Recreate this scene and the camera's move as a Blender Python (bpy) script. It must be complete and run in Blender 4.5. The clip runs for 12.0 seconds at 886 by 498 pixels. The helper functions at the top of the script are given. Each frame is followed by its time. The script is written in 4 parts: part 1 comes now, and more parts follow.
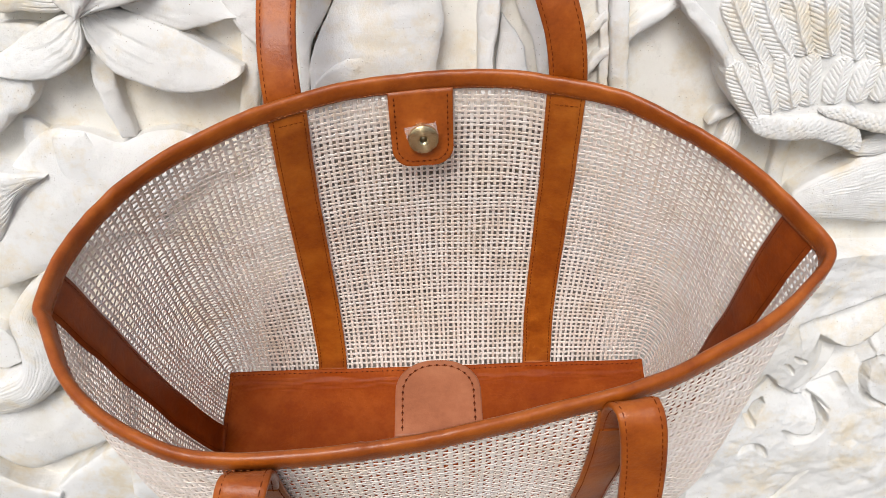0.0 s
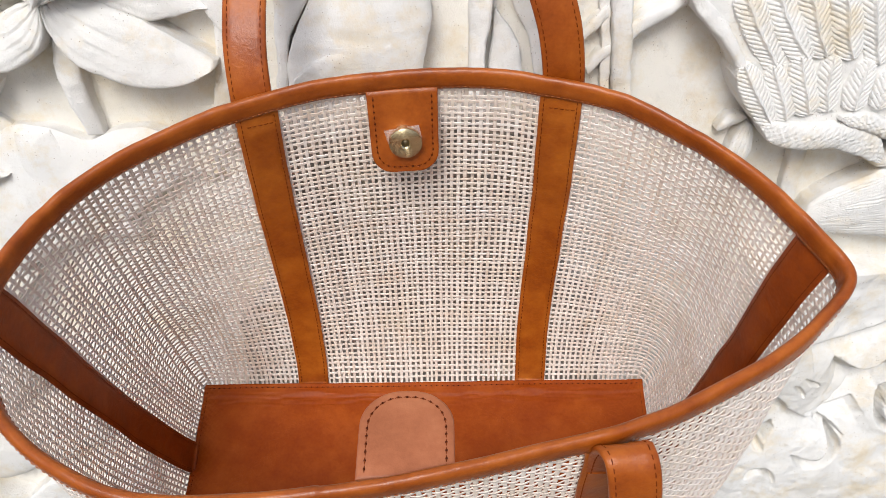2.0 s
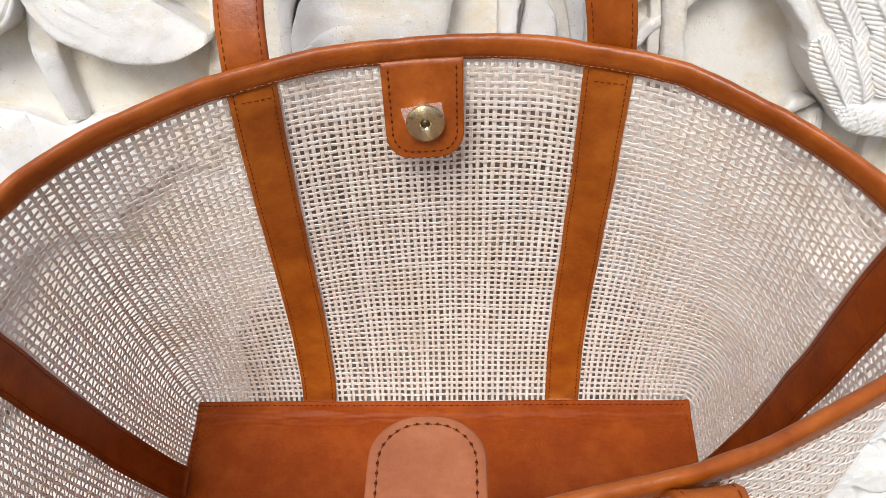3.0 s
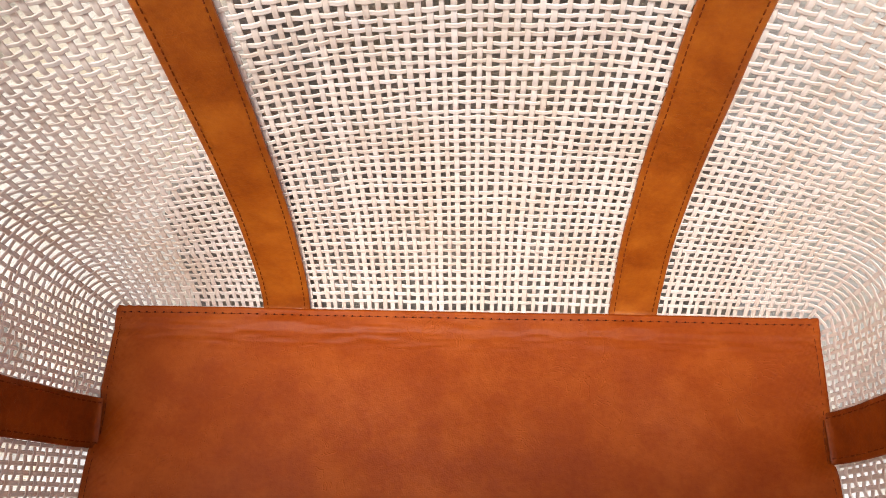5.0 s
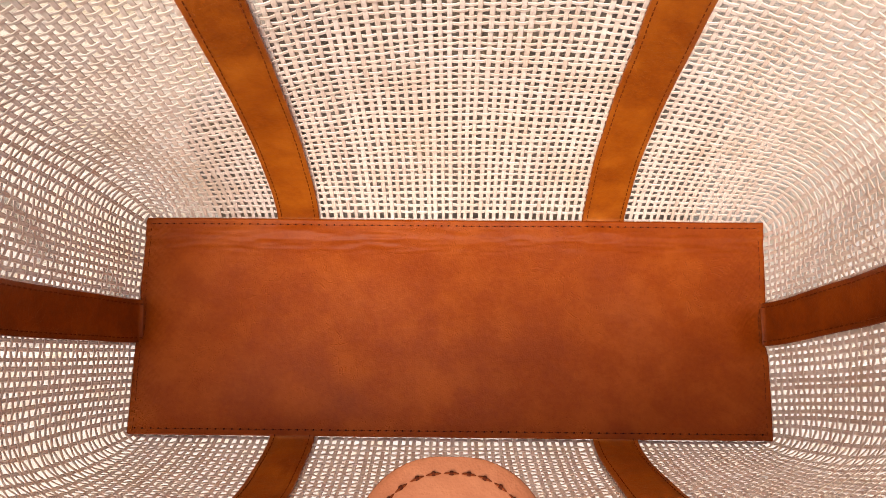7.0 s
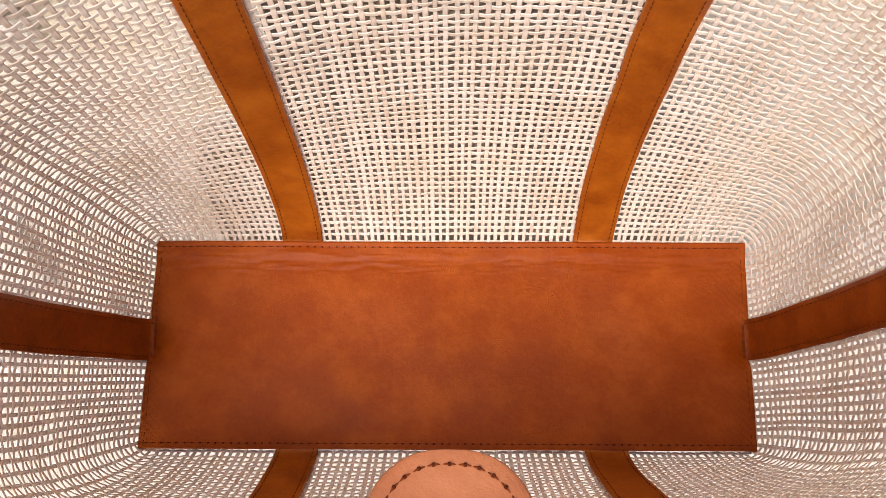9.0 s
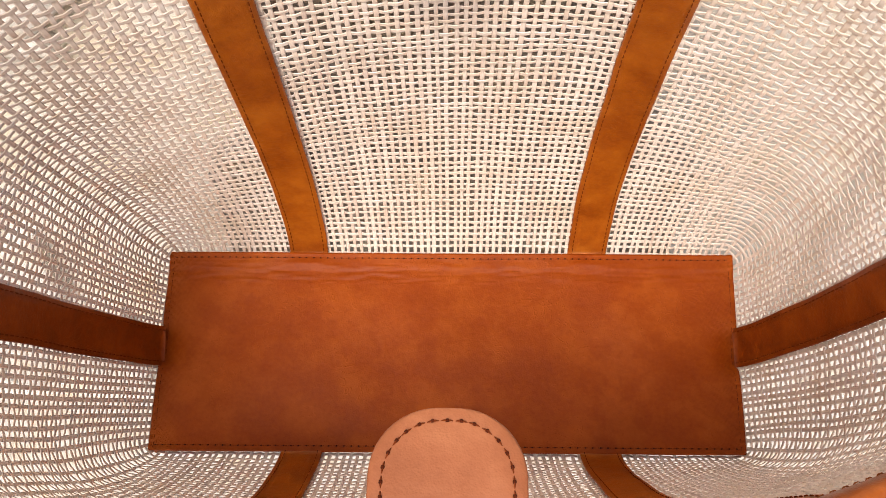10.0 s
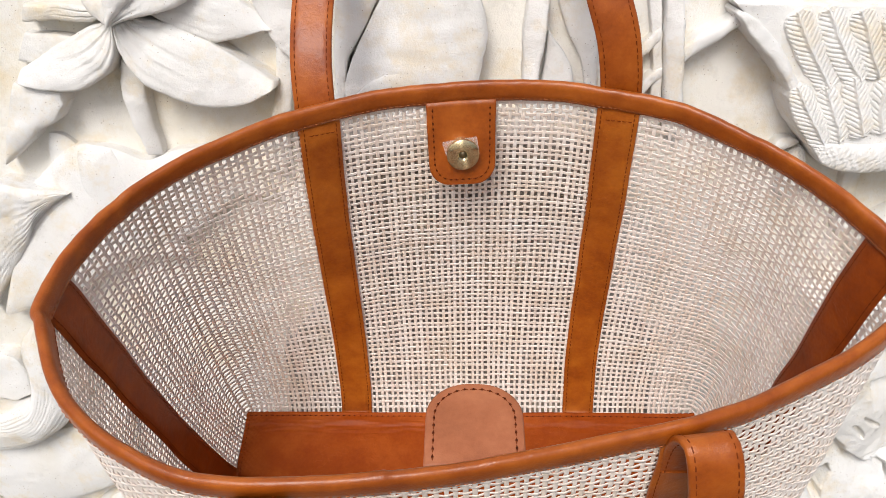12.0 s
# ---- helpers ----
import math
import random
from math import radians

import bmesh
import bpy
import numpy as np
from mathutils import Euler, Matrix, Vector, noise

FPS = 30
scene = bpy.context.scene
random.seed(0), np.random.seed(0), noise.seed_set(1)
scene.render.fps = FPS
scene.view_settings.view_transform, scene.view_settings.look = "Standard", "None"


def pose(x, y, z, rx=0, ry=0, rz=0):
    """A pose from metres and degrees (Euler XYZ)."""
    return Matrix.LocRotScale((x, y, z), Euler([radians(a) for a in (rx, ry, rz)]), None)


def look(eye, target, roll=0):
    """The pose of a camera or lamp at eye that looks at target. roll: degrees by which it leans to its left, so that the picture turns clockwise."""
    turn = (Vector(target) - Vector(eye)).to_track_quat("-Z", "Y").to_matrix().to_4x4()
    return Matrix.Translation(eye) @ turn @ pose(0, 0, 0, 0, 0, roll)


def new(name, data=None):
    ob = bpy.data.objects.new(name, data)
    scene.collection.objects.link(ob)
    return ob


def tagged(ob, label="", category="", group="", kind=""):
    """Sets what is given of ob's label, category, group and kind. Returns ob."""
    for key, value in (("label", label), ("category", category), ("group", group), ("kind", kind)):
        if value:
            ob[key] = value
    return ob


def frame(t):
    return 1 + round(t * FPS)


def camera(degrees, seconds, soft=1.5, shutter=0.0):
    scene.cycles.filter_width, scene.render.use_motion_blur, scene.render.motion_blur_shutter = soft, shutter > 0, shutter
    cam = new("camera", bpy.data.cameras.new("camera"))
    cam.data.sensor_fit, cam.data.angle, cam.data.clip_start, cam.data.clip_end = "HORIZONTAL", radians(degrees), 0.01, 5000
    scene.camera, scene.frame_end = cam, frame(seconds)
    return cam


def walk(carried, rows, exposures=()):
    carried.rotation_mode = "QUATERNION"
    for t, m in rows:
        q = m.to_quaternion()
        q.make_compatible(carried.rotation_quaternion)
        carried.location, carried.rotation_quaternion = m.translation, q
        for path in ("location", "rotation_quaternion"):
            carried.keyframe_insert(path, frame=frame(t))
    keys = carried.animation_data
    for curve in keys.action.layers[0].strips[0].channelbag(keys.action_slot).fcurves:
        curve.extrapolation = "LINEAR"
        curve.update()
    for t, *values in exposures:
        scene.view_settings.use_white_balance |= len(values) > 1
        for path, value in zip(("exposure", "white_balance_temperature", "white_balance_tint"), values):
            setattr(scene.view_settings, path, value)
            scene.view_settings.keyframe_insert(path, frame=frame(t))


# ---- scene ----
cam = camera(62.2, 12.0, 0.65)
PATH = [
    (0, (0.001, 0.239, 1.449), (0.031, 1.417, -0.167), -0.1),
    (0.5, (0.011, 0.238, 1.448), (0.044, 1.418, -0.167), -0.1),
    (1, (0.017, 0.238, 1.447), (0.051, 1.419, -0.167), -0.0),
    (1.5, (0.02, 0.247, 1.44), (0.043, 1.421, -0.178), 0.0),
    (2, (0.018, 0.269, 1.424), (0.023, 1.442, -0.196), -0.1),
    (2.5, (0.014, 0.289, 1.399), (0.0, 1.479, -0.209), -0.7),
    (2.7, (0.012, 0.292, 1.387), (-0.01, 1.497, -0.209), -0.9),
    (4.3, (0.017, 0.373, 1.27), (-0.06, 1.501, -0.38), -3.0),
    (4.5, (0.012, 0.386, 1.254), (-0.064, 1.439, -0.445), -2.9),
    (5, (0.007, 0.409, 1.225), (-0.069, 1.237, -0.593), -3.4),
    (5.5, (0.002, 0.422, 1.238), (-0.058, 1.05, -0.659), -3.4),
    (6, (0.003, 0.425, 1.256), (-0.03, 0.937, -0.678), -2.0),
    (6.5, (-0.001, 0.421, 1.269), (-0.017, 0.889, -0.676), -0.8),
    (7, (0.001, 0.42, 1.282), (-0.017, 0.886, -0.663), -1.2),
    (9, (0.001, 0.413, 1.302), (-0.01, 0.942, -0.627), -0.5),
    (9.5, (-0.001, 0.407, 1.31), (-0.008, 0.97, -0.61), -0.0),
    (10, (0.002, 0.392, 1.317), (-0.014, 1.016, -0.583), -0.6),
    (10.5, (0.005, 0.359, 1.336), (-0.02, 1.105, -0.519), -0.9),
    (11, (0.004, 0.316, 1.36), (-0.035, 1.258, -0.404), -1.2),
    (11.5, (-0.001, 0.274, 1.388), (-0.046, 1.418, -0.252), -1.0),
    (12, (-0.003, 0.24, 1.4), (-0.056, 1.568, -0.095), -1.4),
]
EXPOSURES = [(0, -0.08, 6400, 9), (2.7, 0.0, 6400, 9), (4.5, 0.12, 6230, 8), (5.0, 0.30, 6700, 11), (5.5, 0.26, 7700, 20), (7, 0.26, 7700, 19), (9.5, 0.23, 7200, 14), (10.5, 0.20, 7700, 14), (10.9, 0.14, 7300, 13), (11.5, 0.07, 6700, 11), (12, 0.0, 6530, 10)]
SKY, SUN = 0.132, 2.75
# the bag hangs tipped towards the room; bag and path share one tilt about its lower back edge
TIP = Matrix.Translation((0, 0.54, 0.86)) @ pose(0, 0, 0, 20) @ Matrix.Translation((0, -0.54, -0.86))
walk(cam, [(t, TIP @ look(eye, target, roll)) for t, eye, target, roll in PATH], EXPOSURES)

# ---- light ----
world = bpy.data.worlds.new("sky")
scene.world = world
world.use_nodes = True
wn = world.node_tree
sky = wn.nodes.new("ShaderNodeTexSky")
sky.sky_type = "NISHITA"
sky.sun_disc = False
sky.sun_elevation, sky.sun_rotation = radians(47), radians(194)
sky.air_density, sky.dust_density, sky.ozone_density = 1.0, 3.0, 1.0
wn.links.new(sky.outputs["Color"], wn.nodes["Background"].inputs["Color"])
wn.nodes["Background"].inputs["Strength"].default_value = SKY
sun = new("sun", bpy.data.lights.new("sun", "SUN"))
sun.data.energy, sun.data.angle, sun.data.color = SUN, radians(26), (1.0, 0.985, 0.965)
sun.matrix_world = look((-0.65, -2.1, 3.85), (0.0, 0.45, 1.0))


# ---- materials ----
def shade(name, rough=0.5, metal=0.0):
    m = bpy.data.materials.new(name)
    m.use_nodes = True
    b = m.node_tree.nodes["Principled BSDF"]
    b.inputs["Roughness"].default_value, b.inputs["Metallic"].default_value = rough, metal
    return m, m.node_tree, b


def node(nt, kind, **inputs):
    n = nt.nodes.new(kind)
    for key, value in inputs.items():
        n.inputs[key.replace("_", " ")].default_value = value
    return n


def noise_tex(nt, scale, detail=4.0, rough=0.55, coords=None):
    n = node(nt, "ShaderNodeTexNoise", Scale=scale, Detail=detail, Roughness=rough)
    if coords:
        nt.links.new(coords, n.inputs["Vector"])
    return n


def ramp(nt, fac, stops):
    r = nt.nodes.new("ShaderNodeValToRGB")
    e = r.color_ramp.elements
    while len(e) < len(stops):
        e.new(0.5)
    for el, (p, c) in zip(e, stops):
        el.position, el.color = p, (*c, 1)
    nt.links.new(fac, r.inputs["Fac"])
    return r.outputs["Color"]


def mixed(nt, fac, a, b, how="MIX"):
    m = nt.nodes.new("ShaderNodeMix")
    m.data_type, m.blend_type = "RGBA", how
    for sock, v in ((m.inputs["Factor"], fac), (m.inputs["A"], a), (m.inputs["B"], b)):
        if isinstance(v, bpy.types.NodeSocket):
            nt.links.new(v, sock)
        elif isinstance(v, tuple):
            sock.default_value = (*v, 1)
        else:
            sock.default_value = v
    return m.outputs["Result"]


def bumps(nt, b, layers):
    last = None
    for height, strength, dist in layers:
        n = node(nt, "ShaderNodeBump", Strength=strength, Distance=dist)
        nt.links.new(height, n.inputs["Height"])
        if last:
            nt.links.new(last, n.inputs["Normal"])
        last = n.outputs["Normal"]
    nt.links.new(last, b.inputs["Normal"])


def leather(name, dark, mid, light, rough=0.42, wrinkle=0.35, gloss=0.40, cloud=46, creases=0.5):
    m, nt, b = shade(name, rough)
    b.inputs["Specular IOR Level"].default_value = gloss
    co = nt.nodes.new("ShaderNodeTexCoord").outputs["Object"]
    big = noise_tex(nt, cloud, 7, 0.62, co).outputs["Fac"]
    col = ramp(nt, big, [(0.34, dark), (0.5, mid), (0.66, light)])
    fine = noise_tex(nt, 420, 3, 0.6, co).outputs["Fac"]
    col = mixed(nt, 0.22, col, ramp(nt, fine, [(0.3, dark), (0.7, light)]), "MIX")
    # fine scuffs and crease lines, here and there
    warp = noise_tex(nt, 70, 3, 0.6, co)
    warp.inputs["Distortion"].default_value = 0.8
    line = ramp(nt, warp.outputs["Fac"], [(0.488, (0, 0, 0)), (0.5, (1, 1, 1)), (0.512, (0, 0, 0))])
    patch = ramp(nt, noise_tex(nt, 21, 3, 0.5, co).outputs["Fac"], [(0.52, (0, 0, 0)), (0.66, (1, 1, 1))])
    line = mixed(nt, 1.0, line, patch, "MULTIPLY")
    col = mixed(nt, mixed(nt, 1.0, line, (creases * 0.5,) * 3, "MULTIPLY"), col, light)
    nt.links.new(col, b.inputs["Base Color"])
    rr = nt.nodes.new("ShaderNodeMapRange")
    rr.inputs["To Min"].default_value, rr.inputs["To Max"].default_value = rough - 0.08, rough + 0.16
    nt.links.new(big, rr.inputs["Value"])
    nt.links.new(rr.outputs["Result"], b.inputs["Roughness"])
    grain = node(nt, "ShaderNodeTexVoronoi", Scale=1500.0)
    nt.links.new(co, grain.inputs["Vector"])
    wr = noise_tex(nt, 150, 5, 0.6, co)
    wr.inputs["Distortion"].default_value = 0.25
    bumps(nt, b, [(grain.outputs["Distance"], 0.14, 0.0004), (wr.outputs["Fac"], wrinkle, 0.0009), (line, creases * 0.5, 0.0004), (big, 0.25, 0.003)])
    return m


LEATHER = leather("tan leather", (0.235, 0.046, 0.003), (0.335, 0.079, 0.005), (0.44, 0.122, 0.010), 0.34, 0.36)
LEATHER_TOP = leather("polished tan leather", (0.20, 0.038, 0.003), (0.295, 0.065, 0.005), (0.39, 0.100, 0.010), 0.30, 0.24, 0.42)
LEATHER_BASE = leather("smooth brown leather", (0.243, 0.038, 0.002), (0.29, 0.050, 0.0025), (0.37, 0.077, 0.007), 0.43, 0.18, 0.16, 42, 1.0)
LEATHER_TAB = leather("pale veg tan leather", (0.27, 0.082, 0.031), (0.34, 0.108, 0.044), (0.41, 0.145, 0.064), 0.46, 0.16)
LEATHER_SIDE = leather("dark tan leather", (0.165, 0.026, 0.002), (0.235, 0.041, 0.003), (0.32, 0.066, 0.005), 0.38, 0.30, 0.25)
LEATHER_HANDLE = leather("creased tan leather", (0.20, 0.036, 0.003), (0.295, 0.063, 0.005), (0.385, 0.098, 0.010), 0.34, 0.42, 0.36)


def cane():
    m, nt, b = shade("natural cane", 0.46)
    co = nt.nodes.new("ShaderNodeTexCoord").outputs["Object"]
    rnd = nt.nodes.new("ShaderNodeObjectInfo").outputs["Random"]
    base = ramp(nt, rnd, [(0.0, (0.72, 0.61, 0.53)), (0.35, (0.81, 0.72, 0.65)), (0.7, (0.85, 0.78, 0.72)), (1.0, (0.77, 0.66, 0.57))])
    n1 = noise_tex(nt, 34, 4, 0.6, co).outputs["Fac"]
    col = mixed(nt, ramp(nt, n1, [(0.46, (0, 0, 0)), (0.74, (0.5, 0.5, 0.5))]), base, (0.62, 0.48, 0.33))
    n2 = noise_tex(nt, 600, 3, 0.6, co).outputs["Fac"]
    col = mixed(nt, ramp(nt, n2, [(0.5, (0, 0, 0)), (0.8, (0.5, 0.5, 0.5))]), col, (0.86, 0.78, 0.68))
    nt.links.new(col, b.inputs["Base Color"])
    fib = noise_tex(nt, 1400, 2, 0.5, co).outputs["Fac"]
    bumps(nt, b, [(fib, 0.25, 0.0004)])
    return m


CANE = cane()


def thread(name, c, d):
    m, nt, b = shade(name, 0.9)
    b.inputs["Specular IOR Level"].default_value = 0.1
    co = nt.nodes.new("ShaderNodeTexCoord").outputs["Object"]
    nt.links.new(ramp(nt, noise_tex(nt, 900, 2, 0.5, co).outputs["Fac"], [(0.3, c), (0.7, d)]), b.inputs["Base Color"])
    return m


THREAD = thread("dark brown thread", (0.045, 0.008, 0.003), (0.085, 0.016, 0.005))
THREAD_RED = thread("red brown thread", (0.12, 0.022, 0.005), (0.18, 0.038, 0.010))
THREAD_TAN = thread("tan thread", (0.26, 0.075, 0.022), (0.40, 0.15, 0.06))


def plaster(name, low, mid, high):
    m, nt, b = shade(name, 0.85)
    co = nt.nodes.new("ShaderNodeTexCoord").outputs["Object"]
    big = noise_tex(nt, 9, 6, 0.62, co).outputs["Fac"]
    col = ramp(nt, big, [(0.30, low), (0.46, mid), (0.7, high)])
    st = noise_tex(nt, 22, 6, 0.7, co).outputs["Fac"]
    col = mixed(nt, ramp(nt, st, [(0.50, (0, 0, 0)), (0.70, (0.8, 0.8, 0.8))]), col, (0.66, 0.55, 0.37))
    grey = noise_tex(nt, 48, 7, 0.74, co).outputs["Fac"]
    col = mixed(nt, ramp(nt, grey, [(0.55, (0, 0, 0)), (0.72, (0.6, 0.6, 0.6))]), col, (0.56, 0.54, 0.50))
    pits = node(nt, "ShaderNodeTexVoronoi", Scale=330.0)
    nt.links.new(co, pits.inputs["Vector"])
    gate = noise_tex(nt, 60, 3, 0.5, co).outputs["Fac"]
    pm = ramp(nt, pits.outputs["Distance"], [(0.06, (1, 1, 1)), (0.16, (0, 0, 0))])
    gm = ramp(nt, gate, [(0.51, (0, 0, 0)), (0.60, (1, 1, 1))])
    col = mixed(nt, mixed(nt, 1.0, pm, gm, "MULTIPLY"), col, (0.30, 0.24, 0.18))
    nt.links.new(col, b.inputs["Base Color"])
    tool = noise_tex(nt, 120, 5, 0.6, co).outputs["Fac"]
    fine = noise_tex(nt, 900, 3, 0.6, co).outputs["Fac"]
    crack = node(nt, "ShaderNodeTexVoronoi", Scale=11.0)
    crack.feature = "DISTANCE_TO_EDGE"
    wob = nt.nodes.new("ShaderNodeVectorMath")
    nt.links.new(co, wob.inputs[0])
    soft = nt.nodes.new("ShaderNodeVectorMath")
    soft.operation = "SCALE"
    soft.inputs["Scale"].default_value = 0.10
    nt.links.new(noise_tex(nt, 14, 4, 0.6, co).outputs["Color"], soft.inputs[0])
    nt.links.new(soft.outputs["Vector"], wob.inputs[1])
    nt.links.new(wob.outputs["Vector"], crack.inputs["Vector"])
    lines = ramp(nt, crack.outputs["Distance"], [(0.0, (0, 0, 0)), (0.006, (1, 1, 1))])
    some = ramp(nt, noise_tex(nt, 8, 2, 0.5, co).outputs["Fac"], [(0.62, (1, 1, 1)), (0.68, (0, 0, 0))])
    lines = mixed(nt, 1.0, lines, some, "LIGHTEN")
    bumps(nt, b, [(fine, 0.8, 0.0007), (tool, 0.5, 0.0020), (big, 0.3, 0.008), (lines, 0.3, 0.0008)])
    return m


STONE = plaster("carved white stone", (0.66, 0.63, 0.57), (0.72, 0.705, 0.675), (0.75, 0.745, 0.73))
STONE_BED = plaster("yellowed stone bed", (0.67, 0.62, 0.51), (0.745, 0.715, 0.65), (0.77, 0.755, 0.72))

# shade behind the bag, put into a darker stone colour
STONE_SHADE = plaster("grey stone in painted shade", (0.23, 0.20, 0.17), (0.33, 0.295, 0.26), (0.45, 0.42, 0.38))


def floor_stone():
    m, nt, b = shade("worn floor stone", 0.8)
    co = nt.nodes.new("ShaderNodeTexCoord").outputs["Object"]
    n = noise_tex(nt, 6, 6, 0.6, co).outputs["Fac"]
    nt.links.new(ramp(nt, n, [(0.3, (0.06, 0.057, 0.053)), (0.7, (0.10, 0.094, 0.087))]), b.inputs["Base Color"])
    bumps(nt, b, [(noise_tex(nt, 90, 4, 0.6, co).outputs["Fac"], 0.3, 0.003)])
    return m


FLOOR = floor_stone()


def brass():
    m, nt, b = shade("brushed brass", 0.24, 1.0)
    b.inputs["Base Color"].default_value = (0.72, 0.60, 0.36, 1)
    b.inputs["Anisotropic"].default_value = 0.95
    b.inputs["Anisotropic Rotation"].default_value = 0.25
    tan = nt.nodes.new("ShaderNodeTangent")
    tan.direction_type, tan.axis = "RADIAL", "Z"
    nt.links.new(tan.outputs["Tangent"], b.inputs["Tangent"])
    ring = node(nt, "ShaderNodeTexWave", Scale=700.0, Distortion=0.6)
    ring.wave_type, ring.rings_direction = "RINGS", "Z"
    nt.links.new(nt.nodes.new("ShaderNodeTexCoord").outputs["Object"], ring.inputs["Vector"])
    bumps(nt, b, [(ring.outputs["Fac"], 0.15, 0.0002)])
    return m


BRASS = brass()
STUD_HOLE = shade("dark brass recess", 0.4, 1.0)[0]
STUD_HOLE.node_tree.nodes["Principled BSDF"].inputs["Base Color"].default_value = (0.20, 0.16, 0.10, 1)
FILM, _nt, _b = shade("clear film", 0.12)
_b.inputs["Base Color"].default_value = (0.95, 0.9, 0.88, 1)
_b.inputs["Alpha"].default_value = 0.22


# ---- mesh helpers ----
def mesh_ob(name, verts, faces, material, parent=None, label="", smooth=True):
    me = bpy.data.meshes.new(name)
    me.from_pydata([tuple(v) for v in verts], [], faces)
    me.materials.append(material)
    if smooth:
        me.polygons.foreach_set("use_smooth", [True] * len(me.polygons))
    me.update()
    ob = new(name, me)
    ob.parent = parent
    if label:
        ob["label"] = label
    return ob


def grid_faces(rows, cols, wrap_rows=False, wrap_cols=False):
    r, c = np.meshgrid(np.arange(rows if wrap_rows else rows - 1), np.arange(cols if wrap_cols else cols - 1), indexing="ij")
    r, c = r.ravel(), c.ravel()
    r2, c2 = (r + 1) % rows, (c + 1) % cols
    return np.stack([r * cols + c, r * cols + c2, r2 * cols + c2, r2 * cols + c], 1).tolist()


def spline(points, n, closed=False):
    """n points along a smooth curve through the given ones, evenly spaced."""
    p = np.array(points, float)
    k = len(p)
    out = []
    for i in range(k if closed else k - 1):
        g = lambda j: p[j % k] if closed else (p[j] if 0 <= j < k else (2 * p[0] - p[1] if j < 0 else 2 * p[-1] - p[-2]))
        a, b, c, d = g(i - 1), g(i), g(i + 1), g(i + 2)
        t = np.linspace(0, 1, 40, endpoint=False)[:, None]
        out.append(0.5 * (2 * b + (c - a) * t + (2 * a - 5 * b + 4 * c - d) * t**2 + (3 * b - a - 3 * c + d) * t**3))
    q = np.concatenate(out + [p[:1] if closed else p[-1:]])
    s = np.concatenate([[0], np.cumsum(np.linalg.norm(np.diff(q, axis=0), axis=1))])
    at = np.linspace(0, s[-1], n, endpoint=not closed)
    return np.stack([np.interp(at, s, q[:, j]) for j in range(q.shape[1])], 1)


def unit(a):
    return a / np.maximum(np.linalg.norm(a, axis=-1, keepdims=True), 1e-9)


def sweep(name, path, side, up, profile, material, parent, label="", closed=False, scale=None):
    """A profile [(a, b), ...] carried along path: a along side, b along up."""
    pr = np.array(profile, float)
    sc = np.ones(len(path)) if scale is None else scale
    v = path[:, None] + side[:, None] * (pr[None, :, :1] * sc[:, None, None]) + up[:, None] * (pr[None, :, 1:] * sc[:, None, None])
    n, k = len(path), len(pr)
    faces = grid_faces(n, k, closed, True)
    if not closed:
        faces += [list(range(k)), [(n - 1) * k + j for j in range(k)][::-1]]
    return mesh_ob(name, v.reshape(-1, 3), faces, material, parent, label)


def band_profile(width, thick, r=0.0006):
    w, h = width / 2, thick / 2
    return [(-w, -h + r), (-w + r, -h), (-w / 2, -h), (0, -h), (w / 2, -h), (w - r, -h), (w, -h + r), (w, h - r), (w - r, h), (w / 2, h), (0, h), (-w / 2, h), (-w + r, h), (-w, h - r)]


def stitch_row(name, path, normal, material, parent, pitch=0.0037, length=0.0025, width=0.0007):
    """A row of sewn stitches, each a little rounded bar sunk in the leather."""
    seg = np.concatenate([[0], np.cumsum(np.linalg.norm(np.diff(path, axis=0), axis=1))])
    verts, faces = [], []
    rng = random.Random(len(path))
    for s in np.arange(pitch * 0.6, seg[-1] - pitch * 0.4, pitch):
        s += rng.uniform(-0.0002, 0.0002)
        at = lambda d: np.array([np.interp(s + d, seg, path[:, j]) for j in range(3)])
        n = unit(np.array([np.interp(s, seg, normal[:, j]) for j in range(3)]))
        a, b = at(-length / 2), at(length / 2)
        t = unit(b - a)
        w = np.cross(t, n)
        o = len(verts)
        for f, k in ((0, 0.45), (0.25, 1), (0.75, 1), (1, 0.45)):
            c = a + (b - a) * f
            lift = 0.00032 if 0 < f < 1 else -0.0001
            for x, y in ((-1, 0), (-0.5, 0.8), (0.5, 0.8), (1, 0), (0.5, -0.8), (-0.5, -0.8)):
                verts.append(c + w * (x * k * width / 2) + n * (y * k * width / 2 + lift))
        faces += [[o + i * 6 + j, o + i * 6 + (j + 1) % 6, o + i * 6 + 6 + (j + 1) % 6, o + i * 6 + 6 + j] for i in range(3) for j in range(6)]
        faces += [[o + j for j in range(6)][::-1], [o + 18 + j for j in range(6)]]
    return mesh_ob(name, verts, faces, material, parent)


